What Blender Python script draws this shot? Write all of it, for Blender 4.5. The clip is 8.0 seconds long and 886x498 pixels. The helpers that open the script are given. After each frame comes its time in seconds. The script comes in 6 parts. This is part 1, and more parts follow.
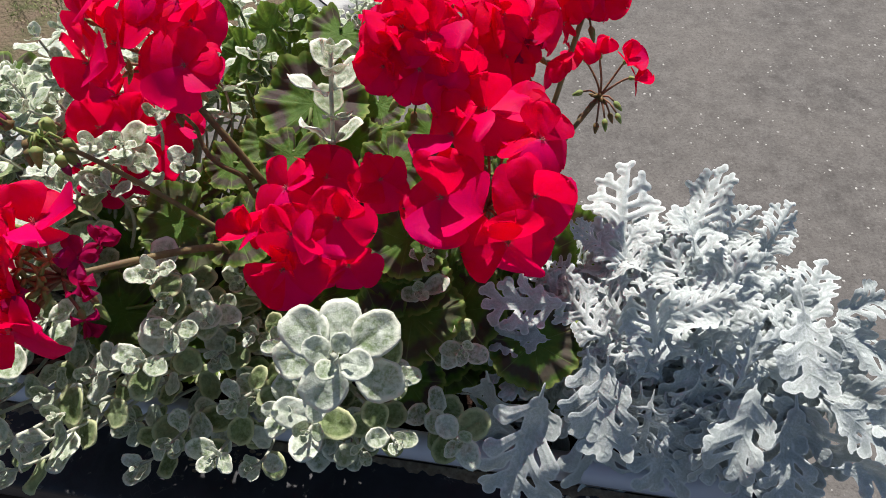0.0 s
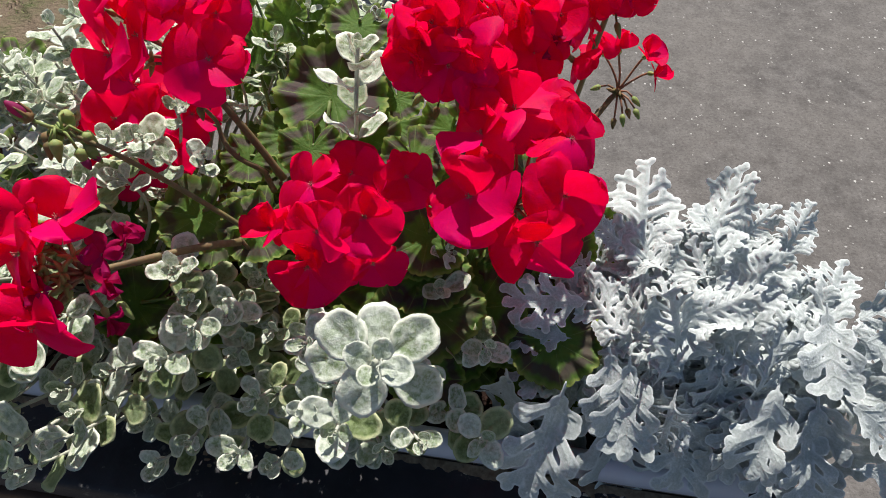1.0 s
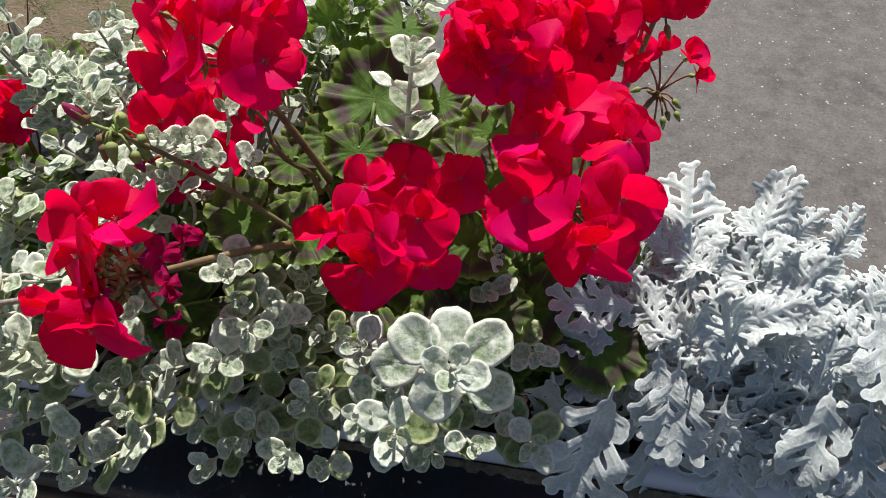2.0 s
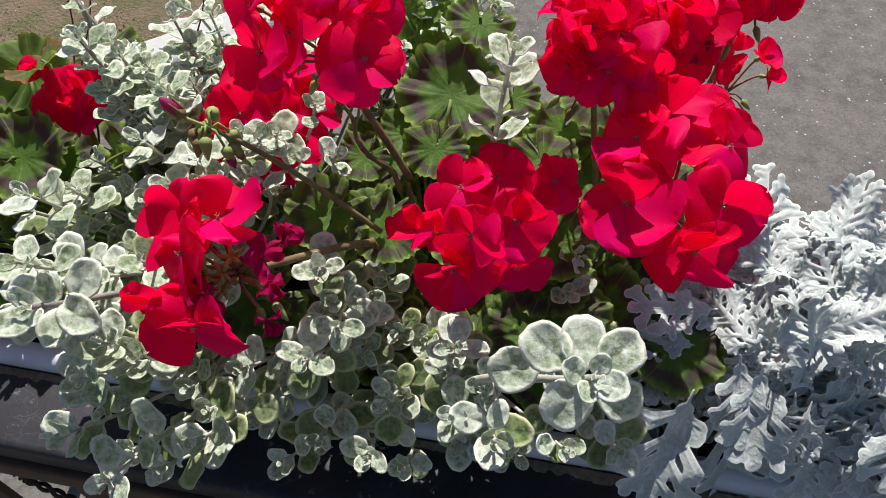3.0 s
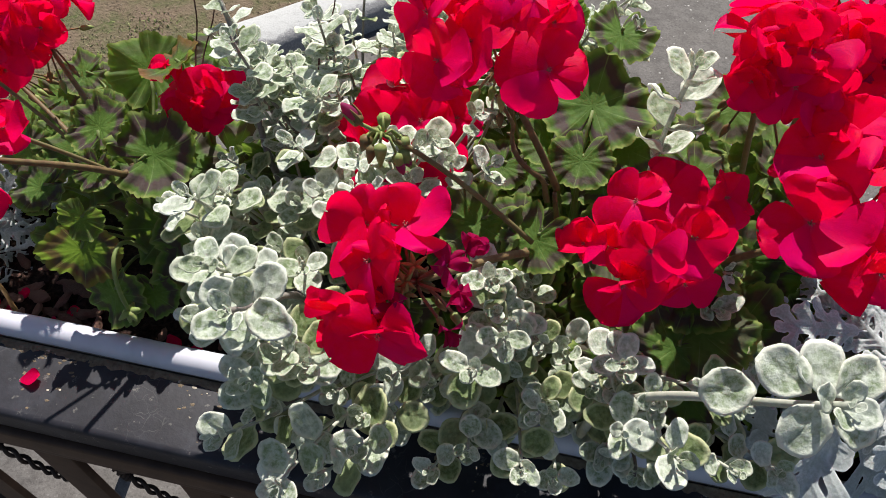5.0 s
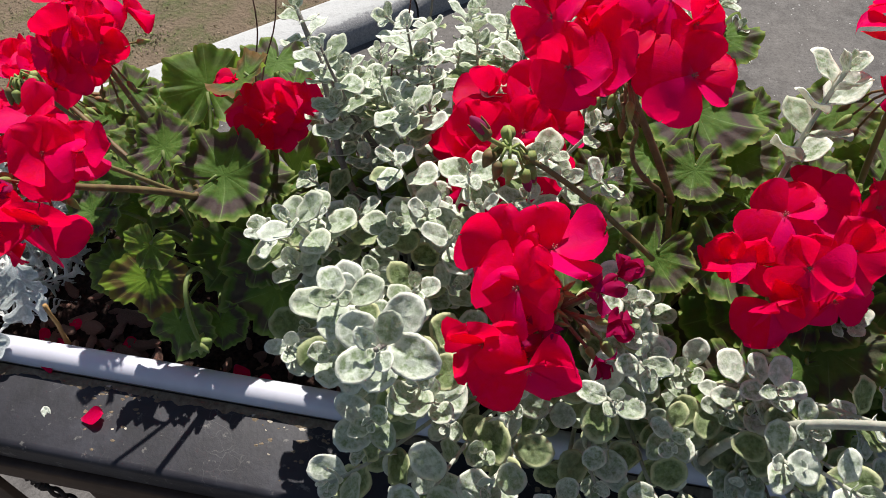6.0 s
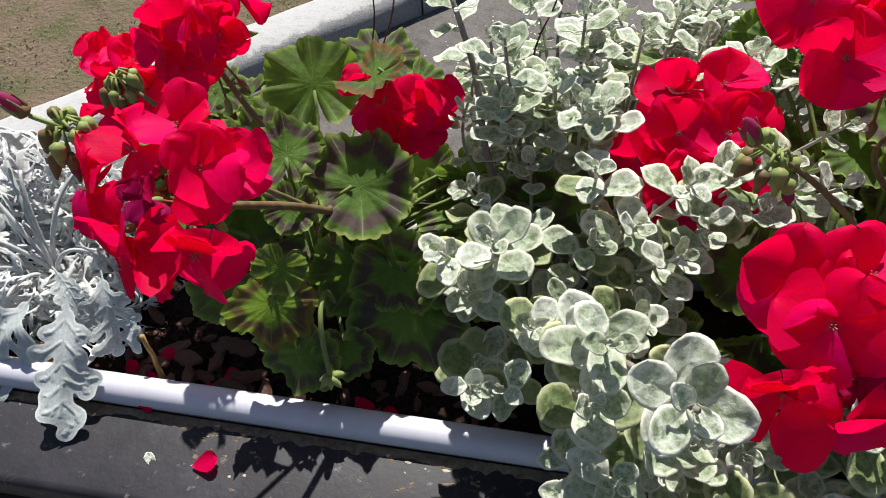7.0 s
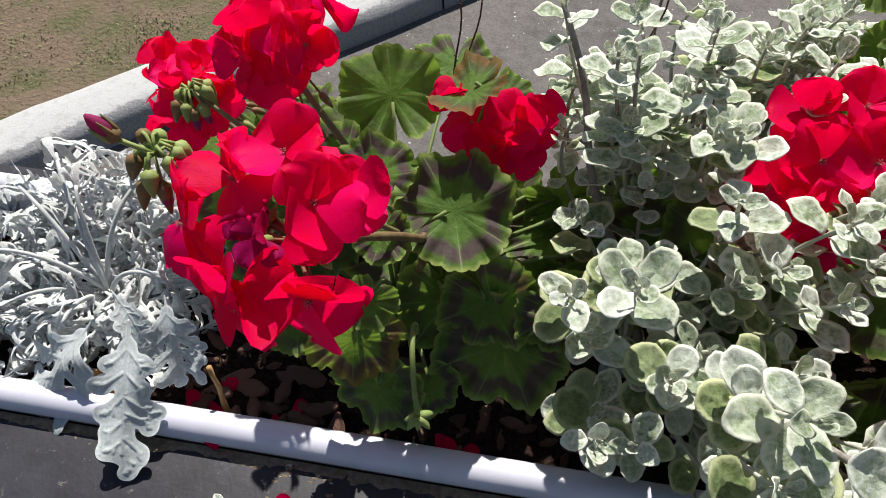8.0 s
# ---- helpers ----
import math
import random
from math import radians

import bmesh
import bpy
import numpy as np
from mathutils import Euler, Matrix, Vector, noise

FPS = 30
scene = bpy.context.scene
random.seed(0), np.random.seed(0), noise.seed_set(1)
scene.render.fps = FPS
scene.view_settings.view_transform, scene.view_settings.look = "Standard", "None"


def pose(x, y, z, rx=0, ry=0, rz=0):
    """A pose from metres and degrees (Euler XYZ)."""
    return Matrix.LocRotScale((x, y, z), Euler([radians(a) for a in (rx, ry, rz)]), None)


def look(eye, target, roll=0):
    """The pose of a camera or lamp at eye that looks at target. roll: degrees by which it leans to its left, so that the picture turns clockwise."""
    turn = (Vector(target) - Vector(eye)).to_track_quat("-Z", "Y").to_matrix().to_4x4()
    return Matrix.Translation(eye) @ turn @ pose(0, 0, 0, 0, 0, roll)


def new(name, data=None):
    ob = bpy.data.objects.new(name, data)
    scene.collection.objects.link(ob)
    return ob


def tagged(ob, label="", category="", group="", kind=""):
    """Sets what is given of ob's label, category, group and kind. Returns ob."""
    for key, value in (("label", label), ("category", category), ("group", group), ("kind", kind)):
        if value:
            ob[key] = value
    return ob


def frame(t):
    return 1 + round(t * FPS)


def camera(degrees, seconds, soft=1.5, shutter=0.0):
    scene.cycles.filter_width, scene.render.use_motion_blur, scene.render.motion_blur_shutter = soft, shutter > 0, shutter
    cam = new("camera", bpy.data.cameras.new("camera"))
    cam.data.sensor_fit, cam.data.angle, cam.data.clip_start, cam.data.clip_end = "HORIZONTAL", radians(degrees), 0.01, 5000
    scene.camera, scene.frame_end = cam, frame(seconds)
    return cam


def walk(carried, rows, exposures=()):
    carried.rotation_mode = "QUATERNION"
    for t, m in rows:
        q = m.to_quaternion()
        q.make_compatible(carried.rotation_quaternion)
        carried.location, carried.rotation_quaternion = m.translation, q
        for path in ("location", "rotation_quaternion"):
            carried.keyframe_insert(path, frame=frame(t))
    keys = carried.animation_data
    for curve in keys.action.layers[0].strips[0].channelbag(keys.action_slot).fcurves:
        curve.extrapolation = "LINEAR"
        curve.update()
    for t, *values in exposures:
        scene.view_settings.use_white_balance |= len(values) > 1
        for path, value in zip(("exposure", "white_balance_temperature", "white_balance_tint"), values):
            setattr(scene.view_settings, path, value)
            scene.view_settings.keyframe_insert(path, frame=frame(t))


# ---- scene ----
cam = camera(64.0, 8.0, 0.95)
PATH = [
    (0, (0.052, 0.046, 1.081), (-0.218, 1.323, -0.434), -3.1),
    (0.5, (0.047, 0.049, 1.081), (-0.211, 1.309, -0.45), -2.4),
    (1, (0.031, 0.051, 1.083), (-0.214, 1.303, -0.458), -1.9),
    (1.2, (0.027, 0.048, 1.082), (-0.215, 1.312, -0.448), -2.1),
    (2.3, (-0.01, 0.049, 1.086), (-0.28, 1.284, -0.464), -2.5),
    (2.5, (-0.021, 0.051, 1.088), (-0.288, 1.276, -0.468), -2.4),
    (3, (-0.051, 0.046, 1.087), (-0.314, 1.27, -0.472), -1.5),
    (3.5, (-0.072, 0.043, 1.082), (-0.355, 1.263, -0.477), -1.7),
    (4, (-0.097, 0.037, 1.084), (-0.402, 1.265, -0.465), -1.7),
    (4.5, (-0.118, 0.033, 1.088), (-0.435, 1.262, -0.458), -1.7),
    (4.7, (-0.128, 0.033, 1.089), (-0.439, 1.251, -0.466), -1.5),
    (5.8, (-0.198, 0.036, 1.08), (-0.47, 1.278, -0.464), -0.9),
    (6, (-0.225, 0.043, 1.071), (-0.489, 1.288, -0.472), -1.2),
    (6.5, (-0.293, 0.051, 1.054), (-0.539, 1.304, -0.485), -0.8),
    (7, (-0.359, 0.071, 1.034), (-0.552, 1.317, -0.519), 0.2),
    (7.5, (-0.397, 0.088, 1.03), (-0.573, 1.344, -0.517), 1.0),
    (8, (-0.425, 0.103, 1.018), (-0.62, 1.333, -0.547), 0.7),
]
walk(cam, [(t, look(eye, target, roll)) for t, eye, target, roll in PATH])

# ---- light ----
world = bpy.data.worlds.new("world")
scene.world = world
world.use_nodes = True
SUN_EL, SUN_AZ = radians(55), radians(-8)
SUN_DIR = Vector((math.cos(SUN_EL) * math.sin(SUN_AZ), math.cos(SUN_EL) * math.cos(SUN_AZ), math.sin(SUN_EL)))
sky = world.node_tree.nodes.new("ShaderNodeTexSky")
sky.sky_type, sky.sun_disc, sky.sun_elevation, sky.sun_rotation = "NISHITA", False, SUN_EL, SUN_AZ
world.node_tree.links.new(sky.outputs[0], world.node_tree.nodes["Background"].inputs[0])
world.node_tree.nodes["Background"].inputs[1].default_value = 0.057
sun = new("sun", bpy.data.lights.new("sun", "SUN"))
sun.data.energy, sun.data.angle, sun.data.color = 4.7, radians(0.53), (1.0, 0.955, 0.89)
sun.matrix_world = look(SUN_DIR * 6, (0, 0, 0))
scene.view_settings.exposure = 0.51

GROUND = -0.455


# ---- materials ----
def material(name, rough=0.6, spec=0.4, metal=0.0):
    m = bpy.data.materials.new(name)
    m.use_nodes = True
    b = m.node_tree.nodes["Principled BSDF"]
    b.inputs["Roughness"].default_value = rough
    b.inputs["Specular IOR Level"].default_value = spec
    b.inputs["Metallic"].default_value = metal
    return m, m.node_tree, b


def node(nt, kind, **values):
    n = nt.nodes.new(kind)
    for k, v in values.items():
        n.inputs[k.replace("_", " ")].default_value = v
    return n


def coords(nt, which="Object"):
    return nt.nodes.new("ShaderNodeTexCoord").outputs[which]


def grain(nt, scale, detail=4.0, where=None, rough=0.6, dist=0.0):
    n = node(nt, "ShaderNodeTexNoise", Scale=scale, Detail=detail, Roughness=rough, Distortion=dist)
    nt.links.new(where if where is not None else coords(nt), n.inputs["Vector"])
    return n.outputs["Fac"]


def ramp(nt, fac, stops):
    n = nt.nodes.new("ShaderNodeValToRGB")
    r = n.color_ramp
    while len(r.elements) < len(stops):
        r.elements.new(0.5)
    for e, (p, c) in zip(r.elements, stops):
        e.position = p
        e.color = (c, c, c, 1) if isinstance(c, float) else (*c, 1)
    nt.links.new(fac, n.inputs[0])
    return n.outputs[0]


def mix(nt, fac, a, b, mode="MIX"):
    n = nt.nodes.new("ShaderNodeMix")
    n.data_type, n.blend_type = "RGBA", mode
    for sock, v in ((n.inputs[0], fac), (n.inputs[6], a), (n.inputs[7], b)):
        if isinstance(v, (int, float)):
            sock.default_value = v
        elif isinstance(v, tuple):
            sock.default_value = (*v, 1)
        else:
            nt.links.new(v, sock)
    return n.outputs[2]


def bump(nt, b, height, strength=0.3, distance=0.001):
    n = node(nt, "ShaderNodeBump", Strength=strength, Distance=distance)
    nt.links.new(height, n.inputs["Height"])
    nt.links.new(n.outputs[0], b.inputs["Normal"])
    return n.outputs[0]


def maths(nt, op, a, b=0.0):
    n = nt.nodes.new("ShaderNodeMath")
    n.operation = op
    for sock, v in zip(n.inputs, (a, b)):
        if isinstance(v, (int, float)):
            sock.default_value = v
        else:
            nt.links.new(v, sock)
    return n.outputs[0]


def uv(nt):
    n = nt.nodes.new("ShaderNodeSeparateXYZ")
    nt.links.new(coords(nt, "UV"), n.inputs[0])
    return n.outputs[0], n.outputs[1]


def chance(nt):
    return nt.nodes.new("ShaderNodeObjectInfo").outputs["Random"]


def see_through(nt, b, colour, amount, normal=None):
    """Light that passes through a thin leaf or petal."""
    t = nt.nodes.new("ShaderNodeBsdfTranslucent")
    if isinstance(colour, tuple):
        t.inputs[0].default_value = (*colour, 1)
    else:
        nt.links.new(colour, t.inputs[0])
    if normal is not None:
        nt.links.new(normal, t.inputs["Normal"])
    m = node(nt, "ShaderNodeMixShader", Fac=amount)
    nt.links.new(b.outputs[0], m.inputs[1])
    nt.links.new(t.outputs[0], m.inputs[2])
    nt.links.new(m.outputs[0], nt.nodes["Material Output"].inputs[0])


def petal_material(name, red, pink):
    m, nt, b = material(name, 0.5, 0.06)
    r, a = uv(nt)
    isl = nt.nodes.new("ShaderNodeNewGeometry").outputs["Random Per Island"]
    c = mix(nt, ramp(nt, isl, [(0.25, 0.0), (0.95, 0.9)]), red, pink)
    vein = grain(nt, 9.0, 3, None, 0.6, 0.4)
    c = mix(nt, ramp(nt, vein, [(0.35, 0.0), (0.75, 0.35)]), c, pink)
    c = mix(nt, ramp(nt, r, [(0.0, 0.6), (0.10, 0.0)]), c, (0.55, 0.12, 0.30))
    nt.links.new(c, b.inputs["Base Color"])
    fan = nt.nodes.new("ShaderNodeCombineXYZ")
    nt.links.new(maths(nt, "MULTIPLY", r, 2.5), fan.inputs[0])
    nt.links.new(maths(nt, "MULTIPLY", a, 34.0), fan.inputs[1])
    nt.links.new(maths(nt, "MULTIPLY", isl, 50.0), fan.inputs[2])
    lines = grain(nt, 1.0, 3, fan.outputs[0], 0.55)
    c = mix(nt, ramp(nt, lines, [(0.36, 0.06), (0.52, 0.0)]), c, tuple(0.6 * q for q in red))
    nt.links.new(c, b.inputs["Base Color"])
    n = bump(nt, b, maths(nt, "ADD", maths(nt, "MULTIPLY", lines, 0.3), vein), 0.4, 0.0007)
    see_through(nt, b, mix(nt, 0.75, c, (red[0], red[1], 0.8 * red[2])), 0.56, n)
    return m


PETAL = petal_material("petal_red", (0.90, 0.0006, 0.055), (0.93, 0.0015, 0.27))
PETAL_OLD = petal_material("petal_faded", (0.42, 0.005, 0.075), (0.46, 0.012, 0.20))


def felt_leaf(name, deep, pale, wool, margin):
    m, nt, b = material(name, 0.85, 0.2)
    r, a = uv(nt)
    own = nt.nodes.new("ShaderNodeVectorMath")
    own.operation = "ADD"
    nt.links.new(coords(nt), own.inputs[0])
    nt.links.new(maths(nt, "MULTIPLY", chance(nt), 37.0), own.inputs[1])
    where = own.outputs[0]
    patch = grain(nt, 4.6, 5, where, 0.66)
    fuzz = grain(nt, 8.0, 6, where, 0.68)
    c = mix(nt, ramp(nt, patch, [(0.42, 0.0), (0.60, 1.0)]), deep, pale)
    c = mix(nt, ramp(nt, fuzz, [(0.44, 0.0), (0.66, 0.55)]), c, wool)
    edge = maths(nt, "ADD", r, maths(nt, "MULTIPLY", maths(nt, "SUBTRACT", patch, 0.5), 0.30))
    c = mix(nt, ramp(nt, edge, [(0.70, 0.0), (0.92, 0.9)]), c, margin)
    c = mix(nt, ramp(nt, chance(nt), [(0.55, 0.0), (1.0, 0.45)]), c, wool)
    c = mix(nt, ramp(nt, chance(nt), [(0.0, 0.5), (0.35, 0.0)]), c, deep)
    nt.links.new(c, b.inputs["Base Color"])
    b.inputs["Sheen Weight"].default_value = 0.05
    n = bump(nt, b, maths(nt, "ADD", fuzz, maths(nt, "MULTIPLY", patch, 1.2)), 0.6, 0.0011)
    see_through(nt, b, mix(nt, 0.5, c, (0.46, 0.53, 0.28)), 0.23, n)
    return m


FELT = felt_leaf("woolly_leaf", (0.20, 0.27, 0.135), (0.55, 0.61, 0.48), (0.83, 0.86, 0.82), (0.88, 0.89, 0.76))
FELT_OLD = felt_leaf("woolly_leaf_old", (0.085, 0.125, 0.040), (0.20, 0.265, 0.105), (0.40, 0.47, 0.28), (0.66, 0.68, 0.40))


def silver_leaf(name, lo, hi):
    m, nt, b = material(name, 0.9, 0.15)
    patch = grain(nt, 5.0, 3)
    fuzz = grain(nt, 45.0, 5, None, 0.75)
    c = mix(nt, ramp(nt, patch, [(0.35, 0.0), (0.65, 1.0)]), lo, hi)
    c = mix(nt, ramp(nt, fuzz, [(0.42, 0.5), (0.6, 0.0)]), c, (0.26, 0.31, 0.27))
    r, a = uv(nt)
    c = mix(nt, ramp(nt, r, [(0.35, 0.0), (1.0, 0.75)]), c, (0.76, 0.79, 0.80))
    c = mix(nt, ramp(nt, chance(nt), [(0.0, 0.0), (1.0, 0.3)]), c, (0.52, 0.58, 0.56))
    nt.links.new(c, b.inputs["Base Color"])
    b.inputs["Sheen Weight"].default_value = 0.15
    n = bump(nt, b, maths(nt, "ADD", fuzz, patch), 0.6, 0.0012)
    see_through(nt, b, c, 0.06, n)
    return m


SILVER = silver_leaf("silver_felt", (0.40, 0.435, 0.44), (0.61, 0.645, 0.66))
SILVER_FINE = silver_leaf("silver_felt_fine", (0.60, 0.595, 0.585), (0.77, 0.76, 0.75))


def zoned_leaf(name, worn=False, marked=1.0, varied=True):
    m, nt, b = material(name, 0.6, 0.15)
    r, a = uv(nt)
    wob = grain(nt, 2.6, 4)
    fine = grain(nt, 14.0, 5)
    rr = maths(nt, "ADD", r, maths(nt, "MULTIPLY", maths(nt, "SUBTRACT", wob, 0.5), 0.30))
    c = mix(nt, ramp(nt, fine, [(0.3, 0.0), (0.7, 1.0)]), (0.064, 0.128, 0.022), (0.130, 0.228, 0.048))
    vein = maths(nt, "ABSOLUTE", maths(nt, "SINE", maths(nt, "MULTIPLY", a, math.pi * 7)))
    rr = maths(nt, "ADD", rr, maths(nt, "MULTIPLY", maths(nt, "SUBTRACT", vein, 0.6), 0.09))
    zone = ramp(nt, rr, [(0.50, 0.0), (0.62, 0.85 * marked), (0.78, 0.80 * marked), (0.89, 0.0)])
    if varied:
        zone = mix(nt, 1.0, zone, ramp(nt, chance(nt), [(0.10, 0.45), (0.4, 1.0)]), "MULTIPLY")
    zone = mix(nt, 1.0, zone, ramp(nt, vein, [(0.01, 0.75), (0.05, 1.0)]), "MULTIPLY")
    c = mix(nt, zone, c, (0.100, 0.066, 0.072))
    c = mix(nt, ramp(nt, vein, [(0.0, 0.6), (0.08, 0.0)]), c, (0.32, 0.42, 0.16))
    c = mix(nt, ramp(nt, r, [(0.90, 0.0), (0.97, 0.75)]), c, (0.32, 0.37, 0.11))
    if worn:
        c = mix(nt, ramp(nt, rr, [(0.66, 0.0), (0.90, 0.8)]), c, (0.24, 0.075, 0.045))
    nt.links.new(c, b.inputs["Base Color"])
    b.inputs["Sheen Weight"].default_value = 0.03
    n = bump(nt, b, maths(nt, "ADD", maths(nt, "MULTIPLY", vein, 0.5), fine), 0.6, 0.0014)
    see_through(nt, b, mix(nt, zone, (0.26, 0.42, 0.05), (0.13, 0.05, 0.035)), 0.4, n)
    return m


ZONED = zoned_leaf("geranium_leaf")
ZONED_WORN = zoned_leaf("geranium_leaf_reddening", True)
ZONED_FAINT = zoned_leaf("geranium_leaf_faint_zone", False, 0.3)
ZONED_DEEP = zoned_leaf("geranium_leaf_deep_zone", False, 1.12, False)


def plain(name, a, b2, scale, rough=0.6, spec=0.35, relief=0.3, dist=0.001, detail=5.0):
    m, nt, b = material(name, rough, spec)
    g = grain(nt, scale, detail)
    g2 = grain(nt, scale * 0.13, 3)
    c = mix(nt, ramp(nt, g, [(0.3, 0.0), (0.7, 1.0)]), a, b2)
    c = mix(nt, ramp(nt, g2, [(0.4, 0.0), (0.75, 0.5)]), c, tuple(0.6 * x for x in a))
    nt.links.new(c, b.inputs["Base Color"])
    bump(nt, b, g, relief, dist)
    return m


STEM_GREEN = plain("green_stem", (0.13, 0.20, 0.05), (0.22, 0.26, 0.09), 160.0)
STEM_BROWN = plain("brown_stem", (0.13, 0.075, 0.04), (0.22, 0.17, 0.07), 160.0)
STEM_OLIVE = plain("olive_stalk", (0.15, 0.13, 0.05), (0.24, 0.19, 0.08), 160.0)
STEM_RED = plain("red_brown_stalk", (0.060, 0.022, 0.016), (0.115, 0.045, 0.028), 160.0)
STEM_WOOL = plain("woolly_stem", (0.38, 0.40, 0.32), (0.56, 0.56, 0.48), 260.0, 0.9)
STEM_GREY = plain("grey_twig", (0.20, 0.17, 0.15), (0.34, 0.31, 0.28), 260.0, 0.9)
BUD_GREEN = plain("bud_green", (0.19, 0.28, 0.065), (0.33, 0.36, 0.13), 200.0)
BRACT = plain("bract_brown_green", (0.14, 0.13, 0.045), (0.24, 0.11, 0.05), 200.0)
STALK_PINK = plain("pinkish_flower_stalk", (0.20, 0.085, 0.055), (0.30, 0.17, 0.09), 160.0)
ANTHER = plain("anther", (0.42, 0.06, 0.08), (0.60, 0.30, 0.26), 300.0)
IRON = plain("rusted_iron", (0.020, 0.014, 0.012), (0.055, 0.030, 0.022), 70.0, 0.7, 0.4, 0.5)
BARK = plain("bark_chip", (0.14, 0.070, 0.055), (0.33, 0.19, 0.145), 300.0, 0.9, 0.2, 0.8, 0.002)
BROWN_PAINT = plain("brown_painted_bar", (0.045, 0.022, 0.012), (0.085, 0.045, 0.026), 45.0, 0.65, 0.35, 0.5)
DUSTY = plain("dusty_plastic", (0.20, 0.165, 0.15), (0.34, 0.30, 0.29), 90.0, 0.85, 0.25, 0.5)
FLAKE = plain("paint_flake", (0.34, 0.29, 0.22), (0.55, 0.50, 0.42), 120.0, 0.85, 0.2, 0.6)
DIRT = plain("dried_dirt", (0.13, 0.095, 0.065), (0.27, 0.215, 0.15), 220.0, 0.95, 0.15, 0.8, 0.003)
PEBBLE = plain("pebble", (0.30, 0.29, 0.27), (0.62, 0.60, 0.57), 40.0, 0.8)
DRY_LEAF = plain("dry_leaf", (0.28, 0.15, 0.055), (0.42, 0.25, 0.10), 60.0, 0.8)


def soil_material():
    m, nt, b = material("potting_soil", 0.95, 0.15)
    g, g2 = grain(nt, 260.0, 6), grain(nt, 40.0, 5)
    c = mix(nt, ramp(nt, g, [(0.35, 0.0), (0.7, 1.0)]), (0.010, 0.006, 0.005), (0.060, 0.032, 0.025))
    nt.links.new(c, b.inputs["Base Color"])
    bump(nt, b, maths(nt, "ADD", g, maths(nt, "MULTIPLY", g2, 2.0)), 0.9, 0.006)
    return m


def rim_material():
    m, nt, b = material("lilac_white_plastic", 0.38, 0.5)
    g, g2 = grain(nt, 35.0, 5), grain(nt, 420.0, 3)
    c = mix(nt, ramp(nt, g, [(0.45, 0.0), (0.8, 0.5)]), (0.60, 0.60, 0.68), (0.45, 0.45, 0.50))
    nt.links.new(c, b.inputs["Base Color"])
    bump(nt, b, g2, 0.06, 0.0006)
    return m


def board_material():
    m, nt, b = material("weathered_dark_paint", 0.55, 0.3)
    where = coords(nt)
    g = grain(nt, 30.0, 6, where, 0.65)
    stretch = nt.nodes.new("ShaderNodeMapping")
    stretch.inputs["Scale"].default_value = (1.0, 8.0, 8.0)
    nt.links.new(where, stretch.inputs[0])
    g2 = grain(nt, 22.0, 6, stretch.outputs[0], 0.7)
    chips = node(nt, "ShaderNodeTexVoronoi", Scale=95.0)
    nt.links.new(where, chips.inputs["Vector"])
    bent = nt.nodes.new("ShaderNodeMix")
    bent.data_type = "VECTOR"
    bent.inputs[0].default_value = 0.02
    warp = node(nt, "ShaderNodeTexNoise", Scale=45.0, Detail=2.0)
    nt.links.new(where, warp.inputs["Vector"])
    nt.links.new(where, bent.inputs[4])
    nt.links.new(warp.outputs["Color"], bent.inputs[5])
    cracks = node(nt, "ShaderNodeTexVoronoi", Scale=85.0)
    cracks.feature = "DISTANCE_TO_EDGE"
    nt.links.new(bent.outputs[1], cracks.inputs["Vector"])
    c = mix(nt, ramp(nt, g, [(0.3, 0.0), (0.7, 1.0)]), (0.014, 0.0135, 0.017), (0.029, 0.028, 0.036))
    line = ramp(nt, cracks.outputs["Distance"], [(0.008, 0.2), (0.022, 0.0)])
    c = mix(nt, mix(nt, 1.0, line, ramp(nt, grain(nt, 20.0, 3, where), [(0.56, 0.0), (0.64, 1.0)]), "MULTIPLY"), c, (0.22, 0.21, 0.20))
    c = mix(nt, ramp(nt, g2, [(0.66, 0.0), (0.80, 0.3)]), c, (0.12, 0.115, 0.12))
    c = mix(nt, ramp(nt, grain(nt, 75.0, 5, where, 0.7), [(0.62, 0.0), (0.67, 0.5)]), c, (0.20, 0.19, 0.175))
    c = mix(nt, ramp(nt, grain(nt, 11.0, 5, where, 0.7), [(0.52, 0.0), (0.62, 0.4)]), c, (0.044, 0.046, 0.058))
    nt.links.new(c, b.inputs["Base Color"])
    bump(nt, b, maths(nt, "ADD", g, grain(nt, 150.0, 4, where, 0.7)), 0.3, 0.0010)
    return m


def asphalt_material():
    m, nt, b = material("old_asphalt", 0.85, 0.3)
    where = coords(nt)
    big, mid, fine = grain(nt, 2.6, 5, where), grain(nt, 17.0, 6, where, 0.75), grain(nt, 120.0, 5, where, 0.7)
    c = mix(nt, ramp(nt, mid, [(0.36, 0.0), (0.64, 1.0)]), (0.078, 0.071, 0.067), (0.150, 0.139, 0.132))
    c = mix(nt, ramp(nt, big, [(0.38, 0.0), (0.68, 0.6)]), c, (0.165, 0.150, 0.138))
    c = mix(nt, ramp(nt, fine, [(0.36, 0.5), (0.50, 0.0)]), c, (0.050, 0.045, 0.042))
    c = mix(nt, ramp(nt, fine, [(0.61, 0.0), (0.72, 0.55)]), c, (0.31, 0.298, 0.285))
    nt.links.new(c, b.inputs["Base Color"])
    bump(nt, b, maths(nt, "ADD", mid, maths(nt, "MULTIPLY", fine, 0.5)), 0.6, 0.006)
    return m


